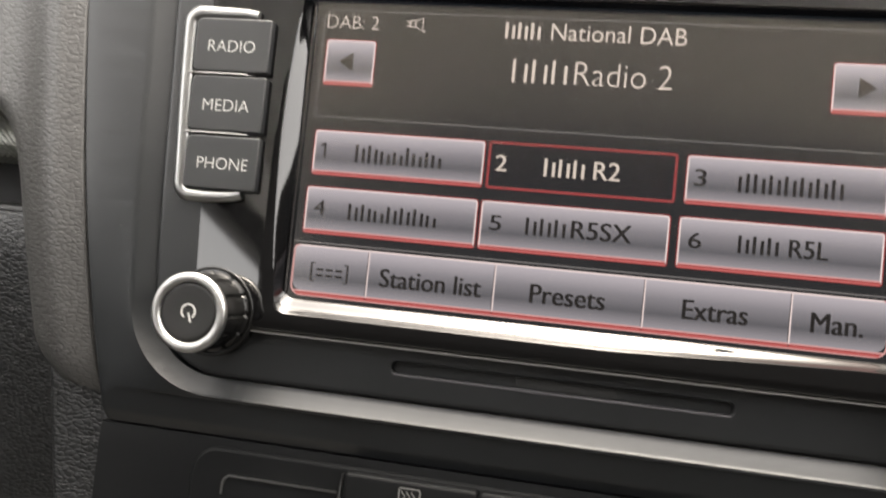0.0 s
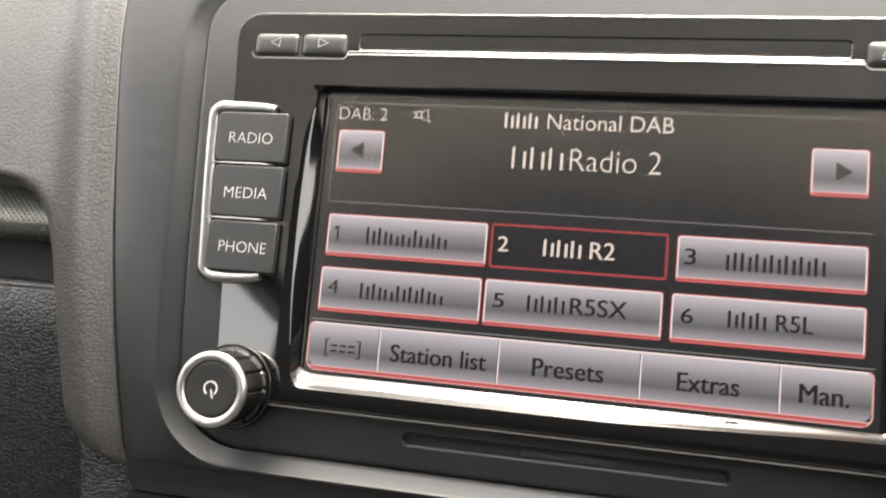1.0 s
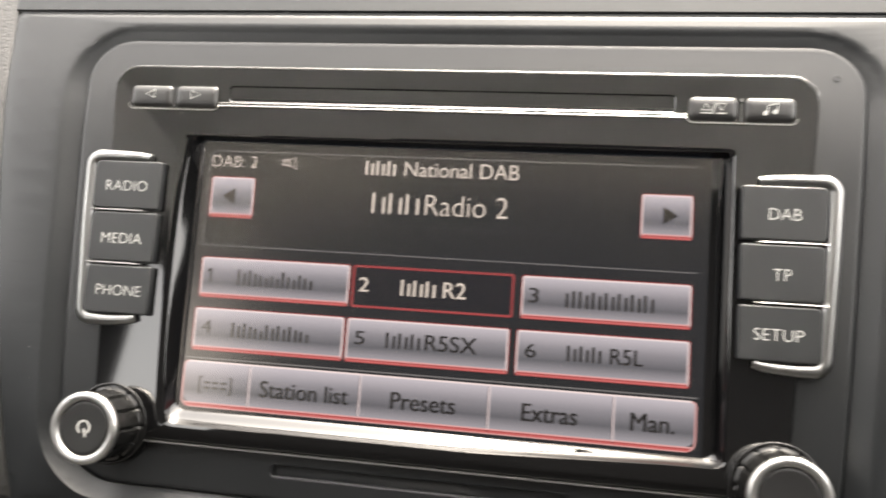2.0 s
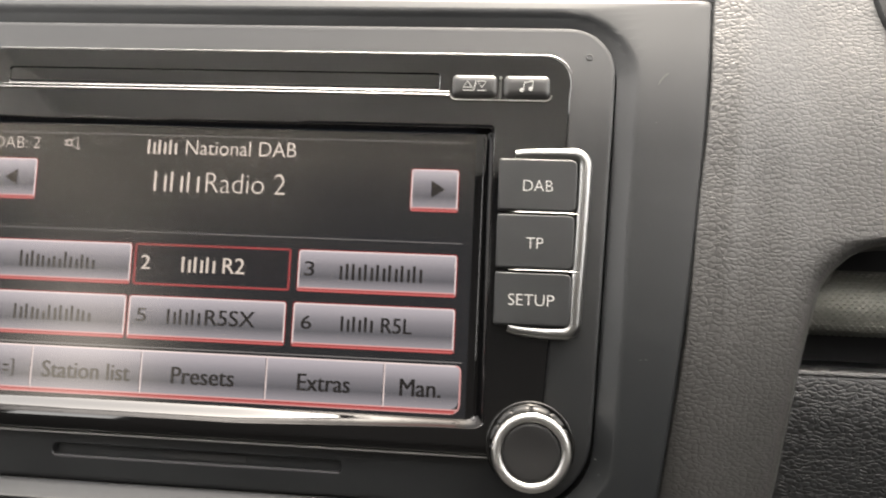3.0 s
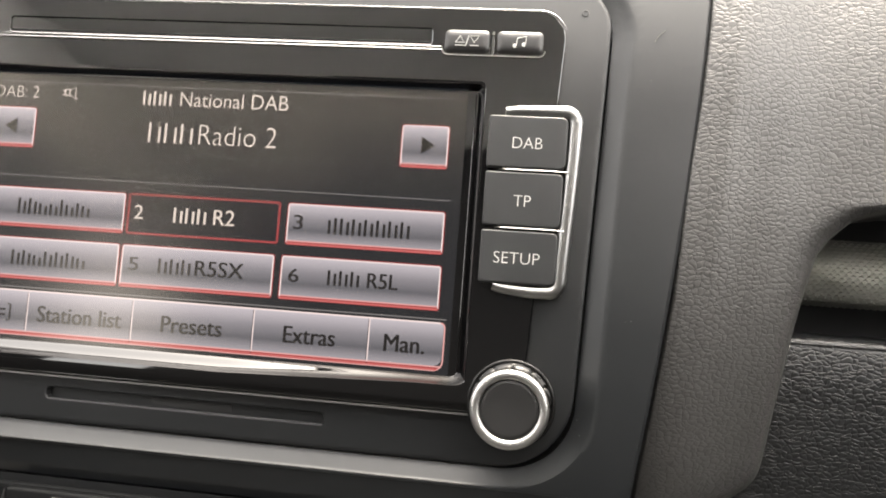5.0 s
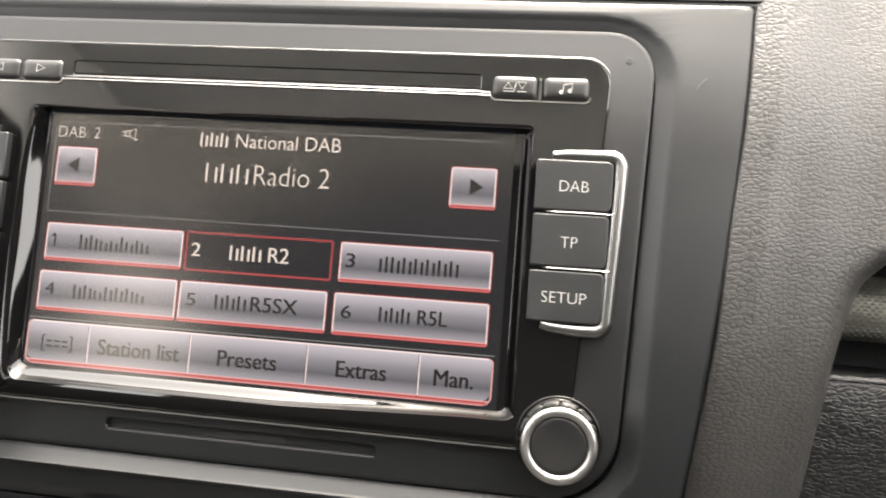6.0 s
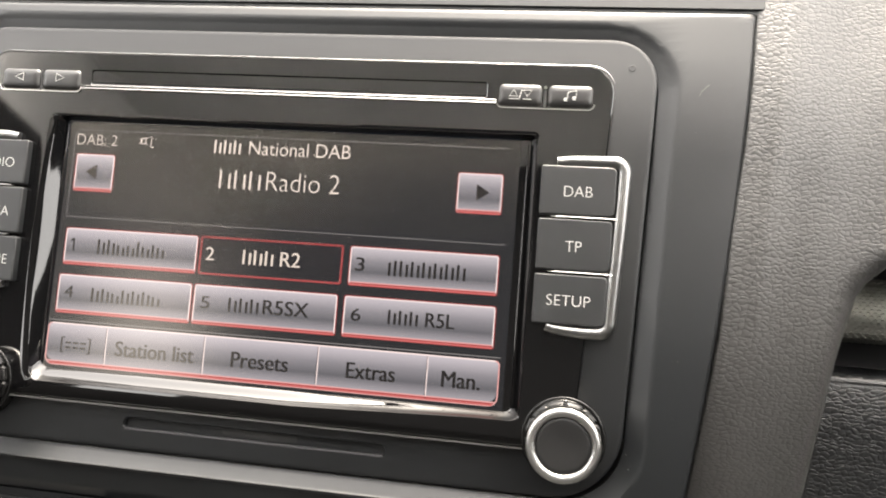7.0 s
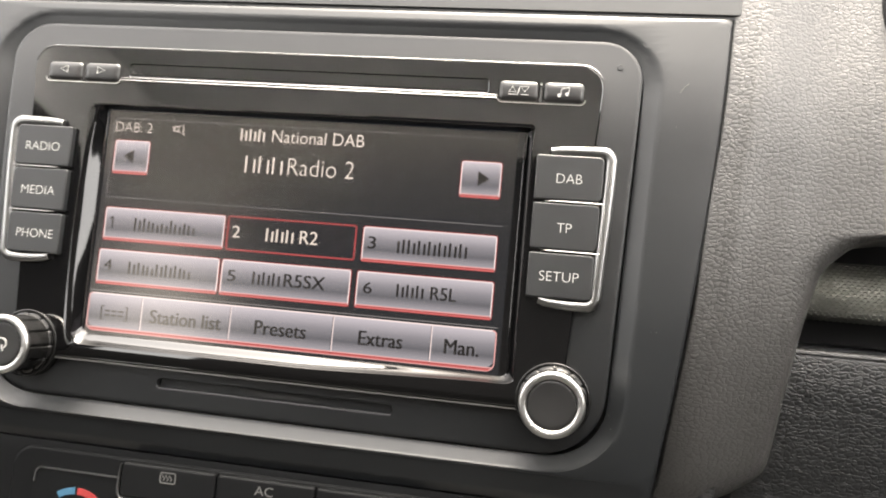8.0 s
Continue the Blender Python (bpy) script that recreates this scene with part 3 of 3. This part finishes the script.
def bezel():
    bm = bmesh.new()
    radii = [13, 13, 20, 20]
    loops = [ring(bm, outline(inset(BODY, e), [r - e for r in radii], 10, 14), d) for e, d in ((0.0, -8), (0.0, 1.6), (0.1, 2.7), (0.35, 3.0), (0.8, 3.2), (1.6, 3.2))]
    for a, b in zip(loops, loops[1:]):
        join(bm, a, b)
    slot = quad(-42.2, 39.8, -54.6, -50.7)
    holes = [ring(bm, outline(inset(slot, e), max(1.7 - e, 0.1), 5), d) for e, d in ((-0.4, 3.2), (0.0, 3.2), (0.25, 2.9), (0.5, 1.3))]
    for a, b in zip(holes, holes[1:]):
        join(bm, a, b)
    bm.faces.new(holes[-1])
    opening = [ring(bm, outline(inset(PANEL, 0.2), [7.8, 7.8, 2.8, 2.8], 8, 14), d) for d in (3.2, -8)]
    join(bm, opening[0], opening[1])
    fill(bm, [loops[-1], holes[0], opening[0]])
    return bm


part("bezel", bezel(), BEZEL, radio, "satin dark grey plastic bezel", 30)
# flat black plate giving the shade of the card opening
part("card_slot", plate(quad(-11.0, 13.0, -53.7, -51.1), 0.4, 1.2, 1.42, 0.1), DARK, radio, "dark plate drawn for the shaded memory card opening")
# the lip's highlight is painted in as a paler grey
part("card_slot_lip", ribbon([(-41.4, -54.3), (39.1, -54.3)], 0.5, 2.2, 3.28), LIP, radio, "lower lip, its highlight put into a paler grey")
part("sensor_dimple", lathe((102.6, 61.6), [(1.0, 3.0), (1.0, 3.3), (0.75, 3.35), (0.6, 3.0)], 20), BEZEL, radio)

RECESS = quad(-72.2, 72.2, -38.3, 40.0)


def front_panel():
    """Glossy black fascia with the screen's sloping recess and the disc slot through it."""
    bm = bmesh.new()
    radii = [8, 8, 3, 3]
    loops = [ring(bm, outline(inset(PANEL, e), [max(r - e, 0.1) for r in radii], 8, 14), d) for e, d in ((0.3, -2.0), (0.3, 3.6), (0.4, 3.95), (0.7, 4.2))]
    for a, b in zip(loops, loops[1:]):
        join(bm, a, b)
    rows = []
    for t, r, b, l, d in ((2.6, 6.3, 7.6, 6.5, 4.2), (1.9, 6.0, 7.0, 6.2, 4.2), (1.3, 5.7, 5.2, 5.4, 4.2), (0.75, 5.35, 3.9, 4.45, 4.15), (0.5, 4.95, 3.65, 3.9, 3.85), (0.4, 4.7, 3.4, 3.46, 3.5),
                          (0.32, 4.45, 3.1, 2.96, 3.02), (0.25, 4.05, 2.4, 2.17, 2.23), (0.2, 3.75, 1.62, 1.55, 1.6), (0.13, 3.45, 0.84, 0.95, 0.97), (0.06, 3.1, 0.06, 0.4, 0.34), (0.0, 3.0, 0.0, 0.0, 0.25)):
        pts = outline(inset(RECESS, [-t, -r, -b, 0.0]), [1.2 + 0.4 * t, 1.2 + 0.4 * t, 1.2 + 0.5 * r, 1.2 + 0.5 * r], 9, 40)
        bowed = []
        for u, v in pts:
            s = max(0.0, 1 - ((v - 1) / 44) ** 2)
            w = 0.9 + 3.5 * s
            out = l / 4.2 * w if l <= 4.2 else w + (l - 4.2) * (6.0 - w) / 1.8
            k = max(0.0, min(1.0, (-56 - u) / 16.0))
            k = k * k * (3 - 2 * k)
            taper = max(0.0, min(1.0, (u - 10) / 55))
            v = v if v > -38.3 else -38.3 + (v + 38.3) * (1 - 0.5 * taper)
            bowed.append((u - out * k, v))
        rows.append(ring(bm, bowed, d))
    for a, b in zip(rows, rows[1:]):
        join(bm, a, b)
    slot = quad(-63.5, 62.0, 50.7, 55.6)
    holes = [ring(bm, outline(inset(slot, e), max(1.0 - e, 0.1), 4), d) for e, d in ((0.0, 4.2), (0.3, 4.0), (0.5, 1.0), (0.6, -6.0))]
    for a, b in zip(holes, holes[1:]):
        join(bm, a, b)
    bm.faces.new(holes[-1])
    fill(bm, [loops[-1], rows[0], holes[0]], True)
    for w in bm.verts:  # the lower rim rolls back a little
        k = max(0.0, min(1.0, (-44.2 - w.co.z) / 2.2))
        w.co.y += 0.5 * k * k * (3 - 2 * k) if -w.co.y > 3 else 0.0
    return bm


part("front_panel", front_panel(), PIANO, radio, "piano black gloss fascia", 28)
# pale strip painted in for the light this lower edge catches
part("panel_edge", ribbon([(-82, -47.45), (80, -47.45)], 0.45, 2.6, 3.6), GREYLINE, radio, "thin pale strip for the light on the panel's lower edge")
# chrome bead added to draw the bevel's highlight
part("panel_top_edge", tube(arc((-92.2, 53.5), 7.75, 165, 90, 10) + arc((90.6, 53.5), 7.75, 90, 20, 10), 0.3, 0.25, 3.85, 0.6), BRIGHT, radio, "thin chrome bead added for the highlight on the panel's top edge")
for v, w in ((50.35, 0.5), (49.5, 0.8)):
    part("disc_lip", tube([(-66.5, v)] + [(-60 + 4 * k, v) for k in range(31)] + [(64.6, v)], w, 0.55, 4.2, 0.8), BRIGHT, radio, "bright lower lip of the disc slot")
part("disc_flap", strip(-63.2, 61.7, [(3.9, 55.3), (3.9, 54.4), (3.86, 51.8), (3.0, 50.9)], 1), PIANO, radio, "black flap inside the disc slot")

for a, b in ((-94.0, -81.0), (-80.0, -66.9), (65.3, 77.7), (79.4, 92.0)):
    small = part("small_key", pillow(quad(a, b, 48.7, 55.2), 1.4, ((0.0, 3.0), (0.0, 4.1), (0.15, 4.5), (0.5, 4.85), (1.1, 5.1), (1.8, 5.22), (2.3, 5.25))), TOPKEY, radio)
    m = (a + b) / 2
    if a < -85:
        part("arrow_icon", ribbon([(m - 1.6, 52.4), (m + 1.2, 53.6), (m + 1.2, 51.2)], 0.24, 5.2, 5.42, None, True), PRINT, small)
    elif a < 0:
        part("arrow_icon", ribbon([(m + 1.4, 52.4), (m - 1.4, 51.2), (m - 1.4, 53.6)], 0.24, 5.2, 5.42, None, True), PRINT, small)
    elif a < 70:
        bm = ribbon([(m - 3.1, 51.4), (m - 0.7, 51.4), (m - 1.9, 53.2)], 0.22, 5.2, 5.42, None, True)
        ribbon([(m - 3.2, 50.6), (m - 0.6, 50.6)], 0.22, 5.2, 5.42, bm)
        ribbon([(m - 0.35, 50.4), (m + 0.45, 53.3)], 0.22, 5.2, 5.42, bm)
        ribbon([(m + 0.8, 53.2), (m + 3.2, 53.2), (m + 2.0, 51.4)], 0.22, 5.2, 5.42, bm, True)
        ribbon([(m + 0.8, 50.6), (m + 3.2, 50.6)], 0.22, 5.2, 5.42, bm)
        part("eject_icon", bm, PRINT, small)
    else:
        bm = ribbon([(m - 0.9, 51.0), (m - 0.7, 53.0), (m + 1.7, 53.5), (m + 1.5, 51.4)], 0.24, 5.2, 5.42)
        for c in ((m - 1.3, 50.9), (m + 1.1, 51.3)):
            ribbon(arc(c, 0.35, 0, 330, 8), 0.5, 5.2, 5.42, bm)
        part("note_icon", bm, PRINT, small)
for a, b in ((-94.6, -66.5), (64.9, 92.4)):
    left_pts = arc((a + 1.6, 49.9), 1.7, 180, 270, 6)
    right_pts = arc((b - 1.6, 49.9), 1.7, 270, 360, 6)
    part("key_rim", ribbon(left_pts + right_pts, 0.4, 3.8, 4.6), BRIGHT, radio, "bright rim under the small keys")
# black strips stand for the shade between neighbouring keys
for u in (-80.5, 78.55):
    part("key_gap", ribbon([(u, 48.6), (u, 55.0)], 0.7, 3.9, 4.3), DARK, radio, "dark strip drawn for the shaded gap between small keys")
# a bright chip painted in as the glint atop the right-hand gap
part("gap_glint", ribbon([(78.55, 54.0), (78.55, 54.9)], 0.7, 4.3, 4.5), BRIGHT, radio)

# side keys in their chrome brackets
WORDS = {1: (("DAB", 85.7, 93.5), ("TP", 87.0, 91.4), ("SETUP", 82.8, 94.7)), -1: (("RADIO", -97.7, -84.9), ("MEDIA", -97.4, -84.8), ("PHONE", -97.2, -83.4))}
for side in (1, -1):
    off = 0.0 if side > 0 else -1.8
    path = [(83.4, 33.0), (87, 33.4), (92, 33.5), (96, 33.5)] + arc((98.9, 30.4), 3.1, 90, 0, 8) + [(101.8, 22), (101.3, 10), (100.7, 0), (100.3, -8)] + arc((97.1, -11.2), 3.1, 0, -90, 8) + [(93, -14.4), (89, -14.2), (85, -13.8), (83, -13.2)]
    path = [(side * u + off, v) for u, v in path]
    part("key_bracket", tube(path, 3.7, 1.3, 5.0, 0.7), CHROME, radio, "satin chrome bracket round the keys")
    for k, (v0, v1) in enumerate(((17.8, 31.8), (2.4, 16.8), (-12.6, 1.3))):
        us = sorted((side * 79.1 + off, side * (99.9 - 0.4 * k) + off))
        key = part("key", plate(quad(*us, v0, v1), [0.6, 1.6, 1.6, 0.6] if side > 0 else [1.6, 0.6, 0.6, 1.6], 2.5, 6.4, 0.45, 4, 3), KEY, radio)
        word, a, b = WORDS[side][k]
        lettering(word, a, b, v0 + 5.2, v0 + 8.2, 6.45, PRINT, key, -0.018)
        if k < 2:
            us = sorted((side * 82.5 + off, side * 100.6 + off))
            part("key_divider", tube([(us[0] + k * (us[1] - us[0]) / 12, v0 - 0.45) for k in range(13)], 0.62, 0.6, 5.9), CHROME, radio, "chrome line between keys")

# knobs
for u, name in ((-89.9, "power_knob"), (89.8, "tuning_knob")):
    knob = part(name, lathe((u, -43.6), [(10.4, 3.0), (10.4, 4.6), (10.0, 4.8), (9.6, 5.2), (9.5, 8), (9.4, 14.6), (9.1, 15.3)], 96, (0, 0), 12, 0.07), KNOB, radio, "ribbed black rotary knob", 40)
    part("collar", lathe((u, -43.6), [(11.6, -2.0), (11.6, 4.0), (11.3, 4.4), (10.9, 4.5), (10.6, 4.3), (10.5, 3.2)], 64), KNOB, knob, "gloss black collar", 50)
    part("ring", lathe((u, -43.6), [(9.2, 14.4), (9.65, 15.0), (9.75, 15.8), (9.45, 16.45), (8.8, 16.75), (7.8, 16.6), (7.4, 16.3), (7.25, 15.3)], 96), SATIN, knob, "satin chrome ring", 60)
    part("cap", lathe((u, -43.6), [(7.3, 14.6), (7.3, 15.6), (7.0, 15.95), (6.2, 16.0), (3.5, 15.8), (0.6, 15.75)], 64), CAP, knob, "matt black cap", 60)
    if u < 0:
        bm = ribbon(arc((u - 0.1, -43.4), 1.75, -50, 235, 24), 0.4, 15.7, 15.95)
        ribbon([(u + 0.0, -43.7), (u + 0.65, -45.9)], 0.4, 15.7, 15.95, bm)
        part("power_icon", bm, PRINT, knob)

# ---- the lit screen ----
display = part("display", plate(quad(-73.2, 77.2, -38.9, 40.8), 1.5, -1.0, 0.3, 0.05), LCD, radio, "glossy touchscreen showing radio presets")
# beads added only to catch a thin line of light at each side
for u in (-71.6, 74.7):
    part("glint_bead", tube([(u, 38.5 - 2.52 * k) for k in range(31)], 0.5, 0.5, 0.45, 0.5), PIANO, display, "gloss black bead added to catch a thin highlight beside the glass")
part("screen_border", plate(quad(72.4, 77.0, -38.7, 40.6), 0.3, 0.2, 0.33, 0.02, 3, 1), PIANO, display, "black glass border")


def screen_line(pts, width, mat):
    part("screen_line", ribbon(pts, width, 0.28, 0.34), mat, display)


def soft_key(u0, u1, v0, v1, face=FACE, edge=EDGE, foot=EDGE_RED):
    """A drawn key: shaded face, pale outline, red foot."""
    q = quad(u0, u1, v0, v1)
    part("soft_key", plate(inset(q, [0.4, 0.4, 1.1, 0.4]), 0.25, 0.28, 0.36, 0.02, 3, 1), face, display)
    part("key_outline", ribbon(outline(inset(q, 0.38), 0.5, 3), 0.34, 0.28, 0.37, None, True), edge, display)
    part("key_outline", ribbon(outline(inset(q, 0.04), 0.6, 3), 0.22, 0.28, 0.366, None, True), EDGE_DEEP, display)
    part("key_foot", ribbon([(u0 + 0.4, v0 + 0.3), (u1 - 0.4, v0 + 0.3)], 0.5, 0.28, 0.39), foot, display)
    if foot is EDGE_RED:
        part("key_foot", ribbon([(u0 + 0.4, v0 + 0.7), (u1 - 0.4, v0 + 0.7)], 0.34, 0.28, 0.382), EDGE_DEEP, display)
        part("key_foot", ribbon([(u0 + 0.4, v0 + 1.05), (u1 - 0.4, v0 + 1.05)], 0.36, 0.28, 0.386), PINK, display)


screen_line([(-69.2, 9.2), (-69.2, 34.5)] + arc((-66.8, 34.7), 2.4, 180, 90, 6) + [(0, 37.1), (69, 37.1)], 0.28, HAIR)
screen_line([(-69.2, 9.2), (69.8, 8.9)], 0.28, HAIR)
screen_line([(-45, 30.4), (38, 30.0)], 0.22, HAIR_DIM)
screen_line([(-45, 17.4), (38, 17.3)], 0.22, HAIR_DIM)
screen_line([(-71, -23.4), (71, -23.4)], 0.35, HAIR)
for side in (-1, 1):
    us = sorted((side * 54.7, side * 68.1))
    soft_key(*us, 17.5, 29.5)
    c = side * 61.3
    bm = bmesh.new()
    bm.faces.new([bm.verts.new(P(c + side * du, 0.4, 23.8 + dv)) for du, dv in ((3.0, 0.0), (-0.8, 2.4), (-0.8, -2.4))])
    part("screen_arrow", bm, INK, display)
for k, (u0, u1) in enumerate(((-68.6, -24.0), (-23.1, 22.1), (24.2, 68.6))):
    on = k == 1
    soft_key(u0, u1, -5.9, 5.8, FACE_ON if on else FACE, EDGE_DEEP if on else EDGE, EDGE_RED if not on else EDGE_DEEP)
    soft_key(u0 - 0.6, u1 - (0.4 if k < 2 else -0.1), -21.1, -8.9)
    if k:
        lettering(str(k + 1), u0 + 2.0, u0 + 4.7, -1.5, 2.5, 0.42, WORD if on else INK, display, 0.06)
    else:
        part("lettering", ribbon([(u0 + 2.0, 1.5), (u0 + 3.1, 2.3), (u0 + 3.15, 2.2), (u0 + 3.15, -1.5)], 0.55, 0.4, 0.42), INK, display)
    lettering(str(k + 4), u0 + 1.9, u0 + 4.8, -16.2, -12.5, 0.42, INK, display, 0.06)
MARK_LONG = (1, 1, 0.7, 0.7, -1, 0.7, -0.85, 0.7)
marks(MARK_LONG, -57.3, -34.8, -2.1, 2.5, 0.42, INK, display)
marks((1, 1, 1), -9.2, 0.6, -2.0, 2.4, 0.42, WORD, display)
lettering("R2", 2.8, 9.0, -1.9, 2.5, 0.42, WORD, display, 0.06)
marks((-0.85, -1, 1, 1, 1, 1, 1, 1), 36.1, 59.1, -2.3, 2.2, 0.42, INK, display)
marks((1, 1, 0.7, 1, 1, 1, 0.7), -57.6, -34.6, -17.0, -12.8, 0.42, INK, display)
marks((1, 1, 1), -12.3, -2.6, -16.6, -12.4, 0.42, INK, display)
lettering("R5SX", -1.2, 13.0, -16.5, -12.2, 0.42, INK, display, 0.1)
marks((1, 1, 1), 37.2, 46.2, -16.4, -12.3, 0.42, INK, display)
lettering("R5L", 48.5, 56.9, -16.4, -12.3, 0.42, INK, display, 0.1)
BAR = (-70.7, -50.8, -18.6, 17.2, 50.0, 70.7)
for k, (u0, u1) in enumerate(zip(BAR, BAR[1:])):
    radii = [1.0, 0.1, 0.1, 2.2] if k == 0 else [0.1, 1.0, 2.2, 0.1] if k == 4 else [0.1] * 4
    part("soft_key", plate(quad(u0 + 0.25, u1 - 0.25, -35.9, -24.5), radii, 0.28, 0.36, 0.02, 3, 1), FACE, display)
    part("key_foot", ribbon([(u0 + (1.4 if k == 0 else 0.1), -36.8), (u1 - (1.4 if k == 4 else 0.1), -36.8)], 0.5, 0.28, 0.39), EDGE_RED, display)
    part("key_foot", ribbon([(u0 + (1.0 if k == 0 else 0.1), -36.4), (u1 - (1.0 if k == 4 else 0.1), -36.4)], 0.34, 0.28, 0.382), EDGE_DEEP, display)
    part("key_foot", ribbon([(u0 + (0.6 if k == 0 else 0.1), -36.05), (u1 - (0.6 if k == 4 else 0.1), -36.05)], 0.36, 0.28, 0.386), PINK, display)
    if k:
        screen_line([(u0 + 0.1, -24.6), (u0 + 0.1, -36.2)], 0.34, EDGE)
        screen_line([(u0 - 0.25, -24.8), (u0 - 0.25, -36.2)], 0.3, INK)
part("key_outline", ribbon(outline(quad(-70.7, 70.7, -37.1, -24.4), [1.2, 1.2, 2.5, 2.5], 5), 0.4, 0.28, 0.37, None, True), PINK, display)
part("key_outline", ribbon([(-69.5, -24.4), (69.5, -24.4)], 0.4, 0.28, 0.38), EDGE, display)
bm = bmesh.new()
for s in (-1, 1):
    ribbon([(-60.9 + s * 3.9, -28.6), (-60.9 + s * 4.8, -28.6), (-60.9 + s * 4.8, -33.2), (-60.9 + s * 3.9, -33.2)], 0.5, 0.36, 0.42, bm)
for i in (-1, 0, 1):
    for v in (-30.2, -31.7):
        ribbon([(-60.9 + i * 2.5 - 0.9, v), (-60.9 + i * 2.5 + 0.9, v)], 0.55, 0.36, 0.42, bm)
part("list_icon", bm, INK, display)
for word, a, b in (("Station list", -47.4, -21.7), ("Presets", -9.6, 8.2), ("Extras", 26.2, 40.7), ("Man.", 54.5, 65.5)):
    lettering(word, a, b, -33.0, -28.4, 0.42, INK, display, 0.13)
lettering("DAB: 2", -68.4, -54.6, 32.3, 35.8, 0.4, WORD, display, -0.012)
bm = ribbon([(-45.0, 33.7), (-43.1, 32.5), (-43.1, 36.0), (-45.0, 35.0)], 0.28, 0.3, 0.4)
ribbon(outline(quad(-46.3, -45.0, 33.5, 35.2), 0.1, 1), 0.3, 0.3, 0.41, bm, True)
ribbon([(-47.3, 35.1), (-46.3, 34.4)], 0.3, 0.3, 0.41, bm)
ribbon([(-47.2, 33.4), (-46.4, 33.9)], 0.3, 0.3, 0.41, bm)
ribbon([(-43.0, 32.4), (-42.2, 32.7)], 0.3, 0.3, 0.41, bm)
part("mute_icon", bm, WORD, display)
marks((1, 1, 1), -22.0, -13.2, 31.6, 35.8, 0.4, WORD, display)
lettering("National DAB", -10.6, 21.7, 31.7, 35.9, 0.4, WORD, display)
marks((1, 1, 1), -19.3, -5.8, 20.8, 26.6, 0.4, WORD, display)
lettering("Radio 2", -4.0, 19.1, 20.8, 26.7, 0.4, WORD, display, -0.012)

# ---- wear: a scratch and specks of dust ----
bm = ribbon([(121.0, 53.6), (121.6, 54.8), (122.6, 56.0), (123.6, 56.8)], 0.14, 4.2, 4.68)
part("scratch", bm, DUST, dashboard, "small pale curved scratch in the trim")
for u, v, d, r in ((107.0, -46.5, 3.7, 0.13), (107.9, -50.5, 3.7, 0.1), (119.0, -20.0, 4.6, 0.14), (117.6, -20.2, 4.6, 0.09), (120.5, 43.0, 4.5, 0.12), (-118.0, -24.0, 4.6, 0.12), (-117.0, -33.0, 4.6, 0.1)):
    part("dust_speck", lathe((u, v), [(r, d - 0.4), (r, d), (r * 0.6, d + 0.15)], 8), DUST, dashboard)
